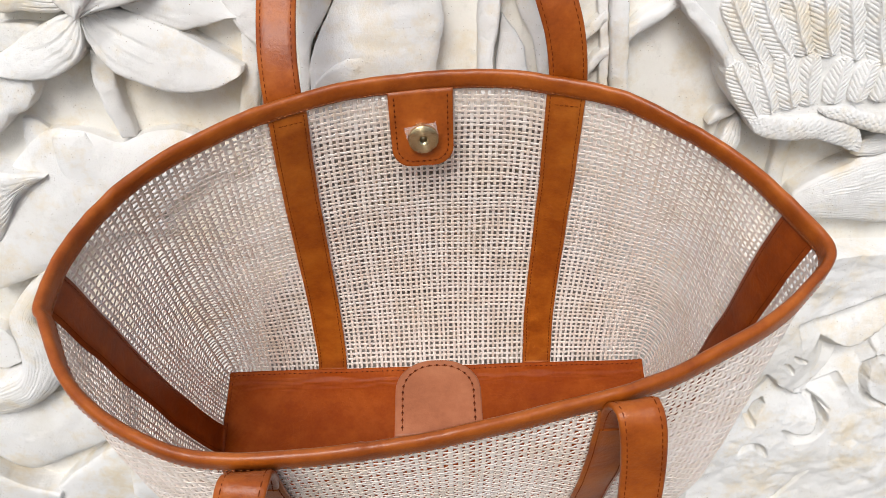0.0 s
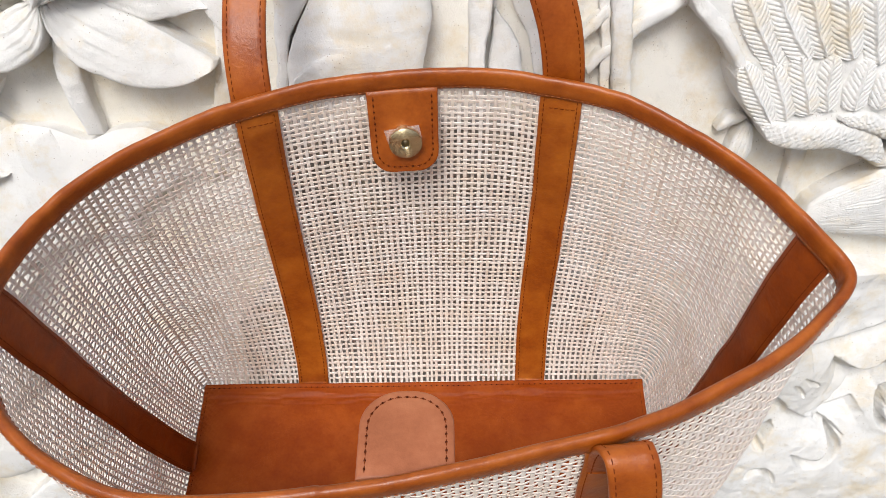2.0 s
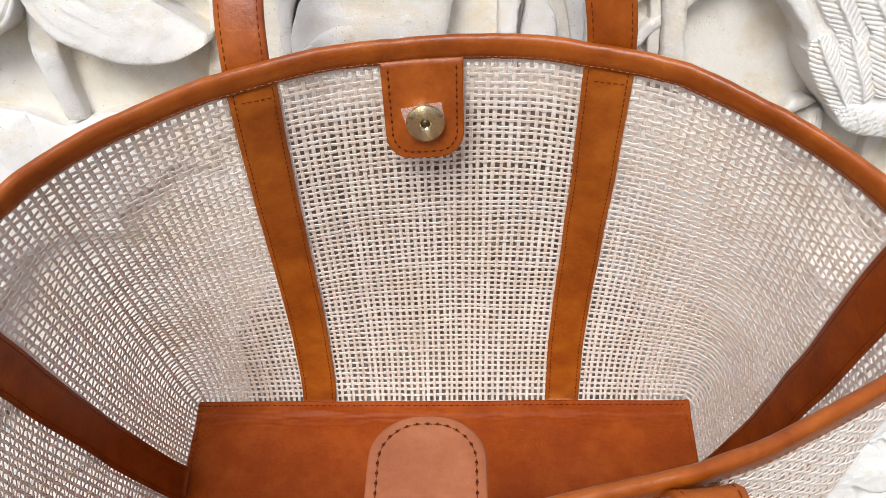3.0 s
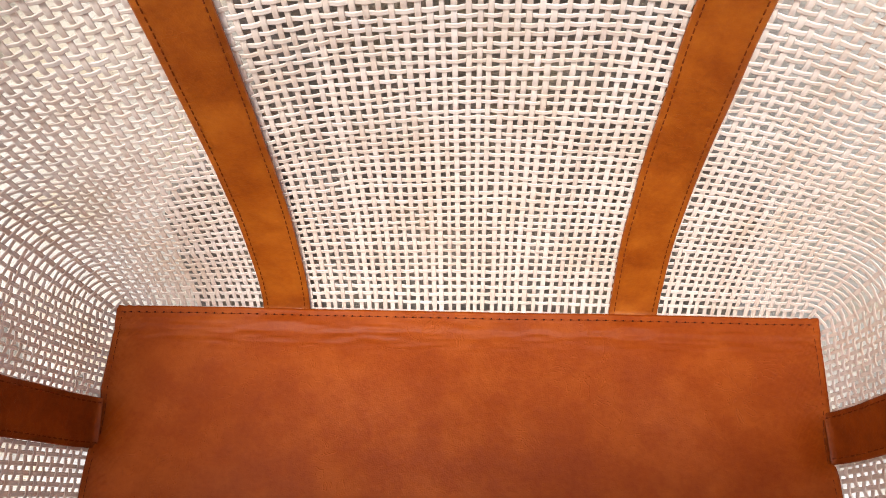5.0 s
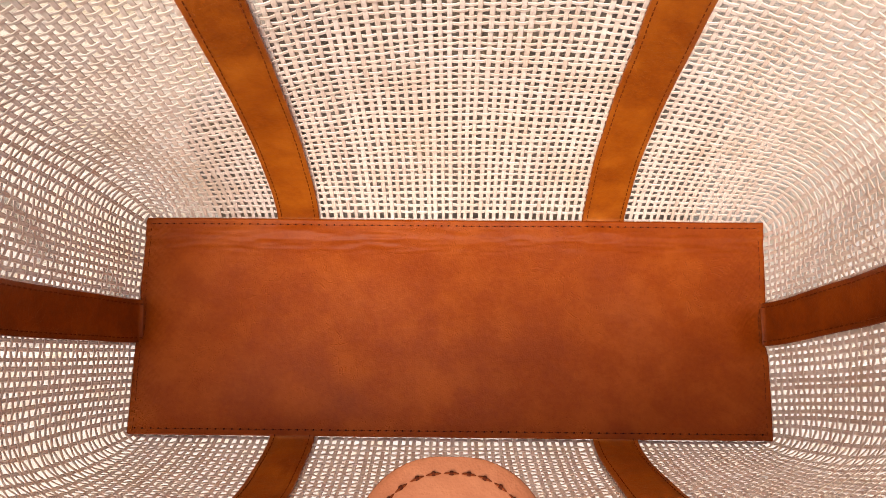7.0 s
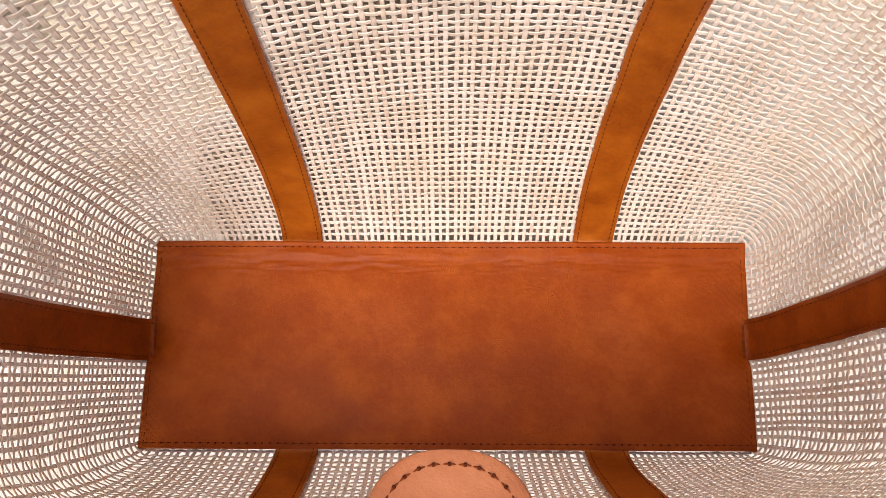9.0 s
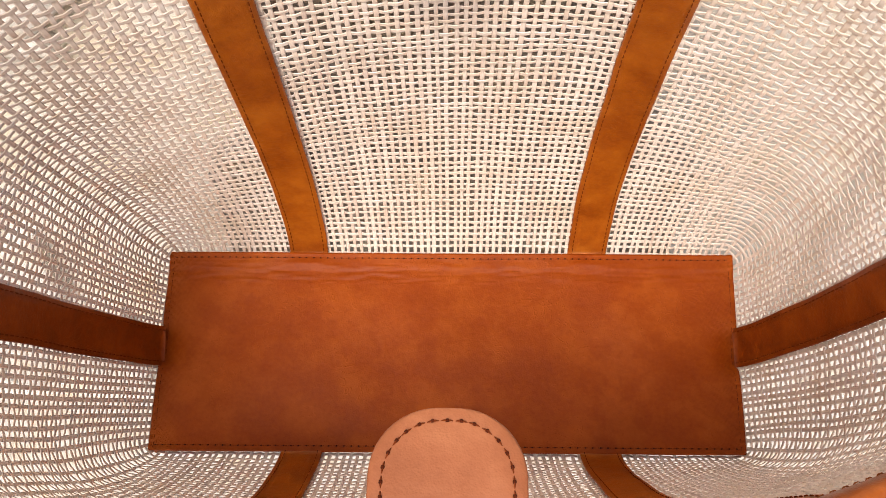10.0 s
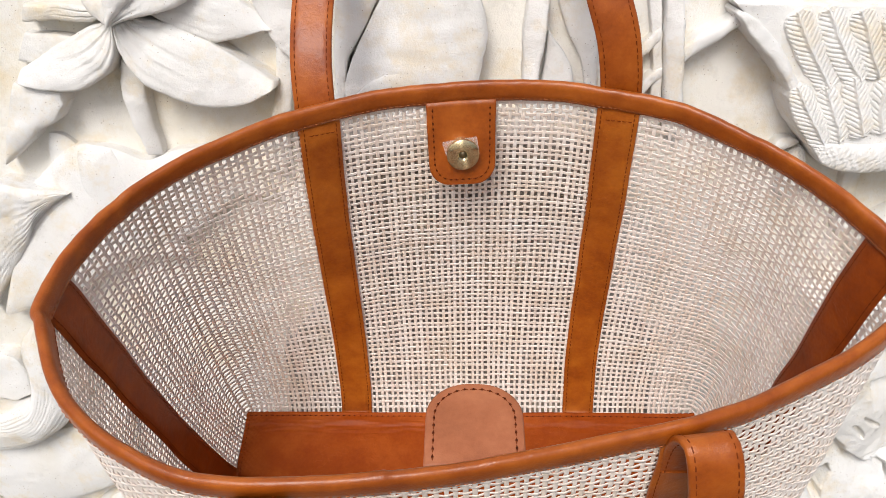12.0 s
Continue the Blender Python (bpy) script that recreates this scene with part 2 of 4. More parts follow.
# ---- carved wall and floor ----
WALL_Y = 0.585
def wall():
    xs, zs = np.linspace(-1.6, 1.6, 161), np.linspace(0.0, 2.4, 121)
    verts = []
    for z in zs:
        for x in xs:
            inner = 1.0 if 0 < z < 2.4 else 0.0
            d = noise.noise((x * 7, z * 7, 3.1)) * 0.005 + noise.noise((x * 26, z * 26, 8.0)) * 0.0012
            verts.append((x, WALL_Y - d * inner, z))
    n = len(verts)
    faces = [f[::-1] for f in grid_faces(len(zs), len(xs))]
    verts += [(-1.6, WALL_Y + 0.25, 0), (1.6, WALL_Y + 0.25, 0), (1.6, WALL_Y + 0.25, 2.4), (-1.6, WALL_Y + 0.25, 2.4)]
    c = len(xs)
    faces += [[n, n + 1, n + 2, n + 3][::-1], list(range(c)) + [n + 1, n], list(range(n - c, n))[::-1] + [n + 3, n + 2],
              [i * c for i in range(len(zs))][::-1] + [n, n + 3], [i * c + c - 1 for i in range(len(zs))] + [n + 2, n + 1]]
    return tagged(mesh_ob("wall_north", verts, faces, STONE_BED), "weathered off-white carved stone relief garden wall", "wall", kind="structure")


WALL = wall()


def carved(name, spine, widths, height, dome=0.006, grooves=0, barbs=0, scales=0):
    """A raised carving along spine [(x, z), ...], half as wide as widths."""
    sp = spline([(x, z, w) for (x, z), w in zip(spine, widths)], 64)
    p, s = sp[:, :2], np.linspace(0, 1, 64)
    w = np.maximum(sp[:, 2], 0.001) * np.minimum(1, np.minimum(s, 1 - s) * 8 + 0.25) ** 0.6
    tang = unit(np.gradient(p, axis=0))
    nor = np.stack([-tang[:, 1], tang[:, 0]], 1) * w[:, None]
    slab(name, p - nor, p + nor, (height * 0.8,) * 4, dome * 0.62, grooves, barbs, scales)


def slab(name, edge_a, edge_b, heights, dome=0.004, grooves=0, barbs=0, scales=0):
    """A raised carving cut with a crisp edge between two edges that run from its root to its tip; heights at a's root, b's root, a's tip, b's tip."""
    n = 170 if barbs or scales else 64
    cs = np.array([-1, -0.95, -0.86, -0.7, -0.52, -0.35, -0.18, -0.07, 0, 0.07, 0.18, 0.35, 0.52, 0.7, 0.86, 0.95, 1])
    if barbs:
        cs = np.concatenate([[-1, -0.96], np.linspace(-0.92, 0.92, 37), [0.96, 1]])
    if grooves > 1:
        cs = np.concatenate([[-1, -0.95], np.linspace(-0.9, 0.9, max(25, grooves * 6 + 1)), [0.95, 1]])
    ea, eb = spline(edge_a, n), spline(edge_b, n)
    half = np.linalg.norm(eb - ea, axis=1) / 2
    side = unit(eb - ea)
    s = np.linspace(0, 1, n)
    mid = (ea + eb) / 2
    length = np.linalg.norm(np.diff(mid, axis=0), axis=1).sum()
    seed = mid[0][0] * 31 + mid[0][1] * 17
    rows, cols = n, len(cs)
    top = []
    for k in range(n):
        for c in cs:
            f, w = (c + 1) / 2, half[k]
            q = ea[k] * (1 - f) + eb[k] * f
            end = min(s[k], 1 - s[k])
            h = (heights[0] * (1 - f) + heights[1] * f) * (1 - s[k]) + (heights[2] * (1 - f) + heights[3] * f) * s[k]
            h = h * (1 - 0.10 * abs(c) ** 24) * min(1, end * 14 + 0.78) + dome * 0.8 * (1 - abs(c) ** 2.6) * math.sin(math.pi * (s[k] * 0.9 + 0.05))
            if 0 < grooves <= 3:
                lane = abs((abs(c) * grooves * 0.72 + 0.15 * noise.noise((s[k] * 3, c, seed))) % 1 - 0.5)
                h -= 0.0026 * max(0, 1 - lane * 8) * min(1, max(0, 1.6 * (0.72 - s[k])))
            elif grooves:
                h -= 0.0010 * (0.5 + 0.5 * math.cos((c + 0.06 * noise.noise((s[k] * 7, c * 3, seed))) * math.pi * grooves * 2)) * (0.6 + 0.8 * noise.noise((s[k] * 4, c * 6, seed)))
            if barbs:
                f2 = (s[k] * length + abs(c) * w * 0.95) / 0.0036 + 0.12 * noise.noise((s[k] * 9, c * 3, seed))
                h -= 0.0011 * max(0, 1 - abs((f2 % 1) - 0.5) * 4.0) * min(1, abs(c) * 5) * (0.8 + 0.5 * noise.noise((s[k] * 25, c * 4, seed)))
                h += 0.0018 * max(0, 1 - abs(c) * 6)
            if scales:
                f2 = s[k] * length / 0.0055 + 0.5 * (int((c + 1) * 3) % 2)
                h -= 0.0016 * (f2 % 1) * (1 - 0.4 * abs(c))
            f1 = noise.voronoi((q[0] * 42, q[1] * 42, seed))[0]
            h += 0.0018 * (f1[1] - f1[0]) if not (barbs or scales) else 0
            h += noise.noise((q[0] * 26, q[1] * 26, seed)) * 0.0020 + noise.noise((q[0] * 95, q[1] * 95, seed)) * 0.0005
            q = q + side[k] * (noise.noise((q[0] * 45, q[1] * 45, seed + 5)) * 0.0017 + noise.noise((q[0] * 170, q[1] * 170, seed)) * 0.0006)
            top.append((q[0], WALL_Y - h, q[1]))
    ring = list(range(cols)) + [k * cols + cols - 1 for k in range(1, rows)] + [(rows - 1) * cols + i for i in range(cols - 2, -1, -1)] + [k * cols for k in range(rows - 2, 0, -1)]
    faces = [f[::-1] for f in grid_faces(rows, cols)]
    o, m = len(top), len(ring)
    lip = [top[i] for i in ring]
    foot = [(x, WALL_Y + 0.012, z) for x, y, z in lip]
    faces += [[o + i, o + (i + 1) % m, o + m + (i + 1) % m, o + m + i] for i in range(m)]
    mesh_ob(name, top + lip + foot, faces, STONE, WALL)


def plinth():
    """The plain band under the relief, with a broken upper edge and a joint."""
    xs = np.linspace(-1.6, 1.6, 321)
    v = []
    for x in xs:
        e = 0.597 + 0.010 * noise.noise((x * 9, 0, 2)) + 0.004 * noise.noise((x * 40, 1, 2)) + 0.012 * math.tanh(x * 3)
        for y, z in ((WALL_Y + 0.01, e), (WALL_Y - 0.012, e), (WALL_Y - 0.016, e - 0.004), (WALL_Y - 0.016, 0.5835), (WALL_Y - 0.010, 0.5825), (WALL_Y - 0.010, 0.5805), (WALL_Y - 0.018, 0.579), (WALL_Y - 0.018, 0.0)):
            v.append((x, y + 0.0012 * noise.noise((x * 30, z * 30, 4)), z))
    ob = mesh_ob("trim", v, [f[::-1] for f in grid_faces(len(xs), 8)], STONE, smooth=False)
    tagged(ob, "plain whitewashed band along the foot of the relief", "trim", kind="structure")


plinth()


def ground():
    verts = [(-60, -60, 0), (60, -60, 0), (60, 60, 0), (-60, 60, 0), (-60, -60, -0.2), (60, -60, -0.2), (60, 60, -0.2), (-60, 60, -0.2)]
    ob = mesh_ob("ground", verts, [[0, 1, 2, 3], [7, 6, 5, 4], [0, 4, 5, 1], [1, 5, 6, 2], [2, 6, 7, 3], [3, 7, 4, 0]], FLOOR, smooth=False)
    return tagged(ob, "worn grey stone ground before the wall", "ground", kind="structure")


ground()

# ---- the bag ----
RIM = [(-0.1995, 0.4425), (-0.195, 0.474), (-0.178, 0.509), (-0.153, 0.536), (-0.124, 0.557), (-0.0965, 0.5725), (-0.058, 0.5865), (-0.0225, 0.594),
       (0.015, 0.5975), (0.051, 0.5965), (0.076, 0.5915), (0.1005, 0.585), (0.1265, 0.573), (0.1545, 0.5515), (0.180, 0.526), (0.1975, 0.499), (0.209, 0.477),
       (0.213, 0.4645), (0.2085, 0.4545), (0.194, 0.441), (0.182, 0.431), (0.165, 0.420), (0.1485, 0.4115), (0.133, 0.404), (0.118, 0.397), (0.103, 0.3915),
       (0.089, 0.387), (0.0615, 0.3812), (0.0345, 0.3748), (0.008, 0.3693), (-0.0175, 0.3653), (-0.043, 0.3625), (-0.068, 0.3607), (-0.0935, 0.3604),
       (-0.1195, 0.3645), (-0.1475, 0.3775), (-0.1675, 0.392), (-0.180, 0.406), (-0.189, 0.4212), (-0.1955, 0.4338)]
BASE = [(-0.1772, 0.475), (-0.1783, 0.531), (-0.1745, 0.5362), (0.1810, 0.5392), (0.1848, 0.5345), (0.1827, 0.478), (0.1805, 0.4188), (0.1765, 0.4138), (-0.1715, 0.4113), (-0.1758, 0.4160)]
BASE_Z = 0.861
PITCH_U, ROWS_N = 0.00430, 65


def rim_z(y):
    return 1.125 + 0.0721 * (y - 0.360)


def straight(points, n):
    """Evenly spaced points along a closed outline with straight runs."""
    p = np.array(points + points[:1], float)
    s = np.concatenate([[0], np.cumsum(np.linalg.norm(np.diff(p, axis=0), axis=1))])
    at = np.linspace(0, s[-1], n, endpoint=False)
    return np.stack([np.interp(at, s, p[:, j]) for j in range(2)], 1)


rim_c, base_c = spline(RIM, 4000, True), straight(BASE, 4000)
# matching places on base and rim: left side, back left, back right, right side, front right, front left
ANCHOR = [((-0.1785, 0.475), (-0.1965, 0.452)), ((-0.0885, 0.5374), (-0.0865, 0.5765)), ((0.0910, 0.5392), (0.0875, 0.5885)),
          ((0.1840, 0.479), (0.2065, 0.4835)), ((0.0940, 0.4152), (0.0910, 0.3855)), ((-0.0840, 0.4142), (-0.0865, 0.362))]
BULGE = [0.009, 0.017, 0.019, 0.010, 0.016, 0.016]
RISE = [1.0, 0.92, 0.92, 1.0, 0.92, 0.92]


def nearest(curve, q):
    return int(np.argmin(((curve - np.array(q)) ** 2).sum(1)))


def stretch(curve, a, b, n):
    """n places from index a up to (not with) index b of a closed curve."""
    m = len(curve)
    span = (b - a) % m
    at = (a + span * np.arange(n) / n)
    lo = np.floor(at).astype(int)
    f = (at - lo)[:, None]
    return curve[lo % m] * (1 - f) + curve[(lo + 1) % m] * f


ib = [nearest(base_c, b) for b, r in ANCHOR]
ir = [nearest(rim_c, r) for b, r in ANCHOR]
base_u, rim_u, bulge_u, rise_u, ANCHOR_U = [], [], [], [], []
for i in range(6):
    j = (i + 1) % 6
    lb = ((ib[j] - ib[i]) % 4000) / 4000 * np.linalg.norm(np.diff(base_c, axis=0), axis=1).sum()
    lr = ((ir[j] - ir[i]) % 4000) / 4000 * np.linalg.norm(np.diff(rim_c, axis=0), axis=1).sum()
    n = 2 * max(2, round((lb + lr) / 2 / PITCH_U))
    ANCHOR_U.append(sum(len(a) for a in base_u))
    if i == 5 and ((ANCHOR_U[-1] + n) // 2) % 2:
        n += 2
    base_u.append(stretch(base_c, ib[i], ib[j], n))
    rim_u.append(stretch(rim_c, ir[i], ir[j], n))
    w = np.arange(n) / n
    if i in (0, 3):  # flat panels keep their bulge up to the corner fold
        w = np.clip((w - 0.12) / 0.40, 0, 1)
    elif i in (2, 5):
        w = np.clip((w - 0.48) / 0.40, 0, 1)
    w = 0.5 - 0.5 * np.cos(np.pi * w)
    bulge_u.append(BULGE[i] * (1 - w) + BULGE[j] * w)
    rise_u.append(RISE[i] * (1 - w) + RISE[j] * w)
base_u, rim_u, bulge_u, rise_u = np.concatenate(base_u), np.concatenate(rim_u), np.concatenate(bulge_u), np.concatenate(rise_u)
NU = len(base_u)
NV = ROWS_N * 2 + 1
SURF = np.zeros((NU, NV, 3))
for k in range(NV):
    v = k / (NV - 1)
    f = (v ** rise_u)[:, None]
    xy = base_u * (1 - f) + rim_u * f
    z = BASE_Z * (1 - v) + rim_z(rim_u[:, 1]) * v
    # soften plan corners higher up
    reach = 16
    ker = np.exp(-0.5 * (np.arange(-reach, reach + 1) / (0.25 + 5.5 * min(1, v * 2.4) * min(1, (1 - v) * 2.5))) ** 2)
    ker /= ker.sum()
    if v < 0.995:
        xy = np.stack([np.convolve(np.concatenate([xy[-reach:, j], xy[:, j], xy[:reach, j]]), ker, "valid") for j in range(2)], 1)
    tang = unit(np.roll(xy, -2, 0) - np.roll(xy, 2, 0))
    out = np.stack([-tang[:, 1], tang[:, 0]], 1)
    SURF[:, k, :2] = xy + out * (bulge_u * math.sin(math.pi * v**0.72))[:, None]
    SURF[:, k, 2] = z
for i in range(NU):
    for k in range(2, NV - 2):
        x, y, z = SURF[i, k]
        SURF[i, k, :2] += unit(np.array([x, (y - 0.475) * 2.4])) * (0.0022 * noise.noise((x * 11, y * 11, z * 11)) + 0.0011 * noise.noise((x * 30, y * 30, z * 30 + 4))) * math.sin(math.pi * k / NV)
du = np.roll(SURF, -1, 0) - np.roll(SURF, 1, 0)
dv = np.gradient(SURF, axis=1)
NORM = unit(np.cross(dv, du))  # outward
TU, TV = unit(du), unit(dv)


def pick(grid, u, k):
    u, k = np.asarray(u, float) % NU, np.clip(np.asarray(k, float), 0, NV - 1.0001)
    a, b = np.floor(u).astype(int), np.floor(k).astype(int)
    fu, fk = (u - a)[..., None], (k - b)[..., None]
    a2 = (a + 1) % NU
    a = a % NU
    return (grid[a, b] * (1 - fu) + grid[a2, b] * fu) * (1 - fk) + (grid[a, b + 1] * (1 - fu) + grid[a2, b + 1] * fu) * fk


def on_bag(u, k, off):
    """A place on the bag's wall: u along the rim, k up the wall, off metres outward."""
    return pick(SURF, u, k) + unit(pick(NORM, u, k)) * off


bag = tagged(new("tote_bag"), "open woven cane tote bag with tan leather trim", "tote bag")
weave = mesh_ob("lining_seam", [on_bag(np.array(u), np.array(0.0), -0.0004) + np.array((0, 0, dz)) for u in range(NU) for dz in (-0.004, -0.001)],
                [[2 * i, 2 * ((i + 1) % NU), 2 * ((i + 1) % NU) + 1, 2 * i + 1] for i in range(NU)], CANE, bag, "pale woven cane body")
weave.name = "woven_body"


# cross-section of a split cane: flat, with a shallow groove along both faces
SECTION = np.array([(-1, 0), (-0.82, 0.72), (-0.40, 1.0), (0.0, 0.45), (0.40, 1.0), (0.82, 0.72), (1, 0), (0.82, -0.72), (0.0, -0.85), (-0.82, -0.72)])
AMP = 0.00043


def strand_faces(n, closed):
    k = len(SECTION)
    faces = grid_faces(n, k, closed, True)
    return faces if closed else faces + [list(range(k)), [(n - 1) * k + j for j in range(k)][::-1]]


def strand(points, normals, across, width, thick, closed):
    v = points[:, None] + SECTION[:, 0][None, :, None] * across[:, None] * (width / 2) - SECTION[:, 1][None, :, None] * normals[:, None] * (thick / 2)
    mesh_ob("cane_strand", v.reshape(-1, 3), [f[::-1] for f in strand_faces(len(points), closed)], CANE, weave)


rng = np.random.RandomState(4)
kk = np.arange(NV)
for i in range(0, NU, 2):
    wave = AMP * np.cos(np.pi * (kk / 2 + i / 2))
    drift = rng.normal(0, 0.00026) + 0.00050 * np.array([noise.noise((i * 0.31, k * 0.045, 1.7)) for k in kk])
    pts = SURF[i] + NORM[i] * wave[:, None] + TU[i] * drift[:, None]
    strand(pts, NORM[i], TU[i], 0.00222 * rng.uniform(0.86, 1.14), 0.0006, False)
ii = np.arange(NU)
for k in range(1, NV - 1, 2):
    wave = -AMP * np.cos(np.pi * (ii / 2 + (k - 1) / 2))
    drift = rng.normal(0, 0.00030) + 0.0008 * np.array([noise.noise((math.cos(2 * math.pi * i / NU) * 6, math.sin(2 * math.pi * i / NU) * 6, k * 0.21)) for i in ii])
    pts = SURF[:, k - 1] + NORM[:, k - 1] * wave[:, None] + TV[:, k - 1] * drift[:, None] + TV[:, k - 1] * 0.001
    strand(pts, NORM[:, k - 1], TV[:, k - 1], 0.00212 * rng.uniform(0.86, 1.14), 0.0006, True)


# leather straps sewn on the weave
STRAP_W, STRAP_T = 0.0245, 0.0018
HALF_U = STRAP_W / 2 / PITCH_U * 2


def sewn_strap(name, u0, inside, k0, k1, parent, label, lean=0.0, cap=True, material=LEATHER):
    side = -1 if inside else 1
    ks = np.linspace(k0, k1, 60)
    mid = u0 + lean * (ks - k0) / (k1 - k0)
    c = on_bag(mid, ks, side * (0.0022 - 0.0012 * np.clip((ks - NV + 10) / 6, 0, 1))[:, None])
    n = unit(pick(NORM, mid, ks)) * side
    t = unit(np.gradient(c, axis=0))
    w = unit(np.cross(n, t))
    wob = np.array([noise.noise((u0, k * 0.06, 3)) for k in ks])[:, None] * 0.0006
    ob = sweep(name, c + w * wob, w, n, band_profile(STRAP_W, STRAP_T), material, parent, label)
    for sgn in (-1, 1):
        stitch_row("stitching", c + w * (wob + sgn * (STRAP_W / 2 - 0.0026)) + n * (STRAP_T / 2 - 0.0001), n, THREAD_RED, ob, 0.0036, 0.0030, 0.00055)
    if cap:
        j = 57 if inside else 56
        row = np.linspace(-1, 1, 9)[:, None] * w[j] * (STRAP_W / 2 - 0.003) + c[j] + n[j] * STRAP_T / 2
        stitch_row("stitching", row, np.repeat(n[j][None], 9, 0), THREAD_RED, ob, 0.0032, 0.0026, 0.0005)
    return ob


U_L, U_BL, U_BR, U_R, U_FR, U_FL = ANCHOR_U
for u, lab in ((U_BL, "tan leather strap sewn inside the back"), (U_BR, "tan leather strap sewn inside the back"),
               (U_FR, "tan leather strap sewn inside the front"), (U_FL, "tan leather strap sewn inside the front")):
    sewn_strap("inner_strap", u, True, 0.0, NV - 4.2, bag, lab)
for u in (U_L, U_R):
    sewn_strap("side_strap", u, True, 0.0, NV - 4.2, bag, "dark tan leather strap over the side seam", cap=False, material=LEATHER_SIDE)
for u in (U_BL, U_BR, U_FR, U_FL):
    sewn_strap("outer_strap", u, False, 0.0, NV - 4.2, bag, "tan leather strap sewn to the outside", cap=False)


# rolled leather rim
def rim_piping():
    u = np.arange(0, NU, 1.0)
    c = pick(SURF, u, np.full(NU, NV - 2.0))
    tang = unit(np.roll(c, -2, 0) - np.roll(c, 2, 0))
    n = pick(NORM, u, np.full(NU, NV - 6.0))
    n = unit(n - (n * tang).sum(1)[:, None] * tang)
    up = unit(np.cross(tang, n))
    up *= np.sign(up[:, 2:])
    seam = nearest(c[:, :2], (-0.033, 0.363))
    d = (np.arange(NU) - seam)
    sc = 1 + 0.13 * np.exp(-np.clip(d, 0, None) / 14.0) * (d >= 0) + 0.05 * np.array([noise.noise((i * 0.09, 0, 7)) for i in range(NU)])
    c = c + up * np.array([0.0010 * noise.noise((i * 0.06, 3, 1)) + 0.0005 * noise.noise((i * 0.23, 5, 1)) for i in range(NU)])[:, None]
    pr = [(-0.0031, -0.0068), (-0.0034, -0.003), (-0.0034, 0.0015), (-0.0029, 0.0036), (-0.0017, 0.005), (0, 0.0055), (0.0017, 0.005), (0.0029, 0.0036), (0.0034, 0.0015), (0.0034, -0.003), (0.0031, -0.0068), (0.0022, -0.0073), (-0.0022, -0.0073)]
    pr = [(0.86 * x, y) for x, y in pr]
    ob = sweep("rim_piping", c, n, up, pr, LEATHER_TOP, bag, "rolled tan leather piping", True, sc)
    loop = np.concatenate([np.arange(NU), [0]])
    for s in (-1, 1):
        stitch_row("stitching", (c + n * s * 0.0027 - up * 0.0055)[loop], (n * s)[loop], THREAD_TAN, ob, 0.0034, 0.0024, 0.00045)
    return c, n, up


rim_mid, rim_n, rim_up = rim_piping()


# leather bottom
def bottom():
    nx, ny = 240, 110
    quad = [np.array(p) for p in ((-0.1758, 0.4118), (0.1802, 0.4145), (0.1846, 0.5387), (-0.1782, 0.5357))]
    top, low = [], []
    for j in range(ny):
        for i in range(nx):
            s, t = i / (nx - 1), j / (ny - 1)
            p = (quad[0] * (1 - s) + quad[1] * s) * (1 - t) + (quad[3] * (1 - s) + quad[2] * s) * t
            z = BASE_Z + 0.0030 + 0.0012 * noise.noise((p[0] * 22, p[1] * 22, 1)) + 0.0010 * math.exp(-min(t, 1 - t) * 30)
            fold = 0.915 + 0.012 * noise.noise((p[0] * 25, 0, 5))
            z += 0.0009 / (1 + math.exp(-(t - fold) * 220)) + 0.0009 * math.exp(-((t - 0.945) / 0.02) ** 2) * max(math.exp(-((p[0] + 0.087) / 0.013) ** 4), math.exp(-((p[0] - 0.091) / 0.013) ** 4))
            z += 0.0011 * noise.noise((p[0] * 60, t * 160, 2)) * math.exp(-((t - 0.90) / 0.05) ** 2)
            e = min(s, 1 - s)
            if 0.004 < e < 0.075:
                z += 0.0012 * math.cos(e * 365 / 4.6 * 2 * math.pi) * math.cos(t * 126 / 4.6 * 2 * math.pi) * (1 - e / 0.075)
            # drawn down where the side straps are sewn under
            z -= 0.0036 * max(math.exp(-((p[0] + 0.1765) / 0.011) ** 2), math.exp(-((p[0] - 0.182) / 0.011) ** 2)) * math.exp(-((p[1] - 0.4765) / 0.012) ** 4)
            top.append((p[0], p[1], z))
            low.append((p[0], p[1], z - 0.006))
    m = len(top)
    faces = grid_faces(ny, nx) + [[a + m for a in f][::-1] for f in grid_faces(ny, nx)]
    ring = list(range(nx)) + [j * nx + nx - 1 for j in range(1, ny)] + [(ny - 1) * nx + i for i in range(nx - 2, -1, -1)] + [j * nx for j in range(ny - 2, 0, -1)]
    faces += [[ring[i], ring[i] + m, ring[(i + 1) % len(ring)] + m, ring[(i + 1) % len(ring)]] for i in range(len(ring))]
    ob = mesh_ob("bottom_panel", top + low, faces, LEATHER_BASE, bag, "smooth reddish brown leather bottom")
    tp = np.array(top).reshape(ny, nx, 3)
    upn = np.tile((0, 0, 1.0), (nx, 1))
    for j in (3, ny - 4):
        stitch_row("stitching", tp[j, 1:-1], upn[:nx - 2], THREAD_RED, ob, 0.0045, 0.0040, 0.00035)
        stitch_row("stitching", tp[j, 1:-1] + (0, 0, 0.0002), upn[:nx - 2], THREAD, ob, 0.0045, 0.0011, 0.0008)
    for i in (2, nx - 3):
        stitch_row("stitching", tp[1:-1, i], upn[:ny - 2], THREAD_RED, ob, 0.0045, 0.0040, 0.00035)


bottom()


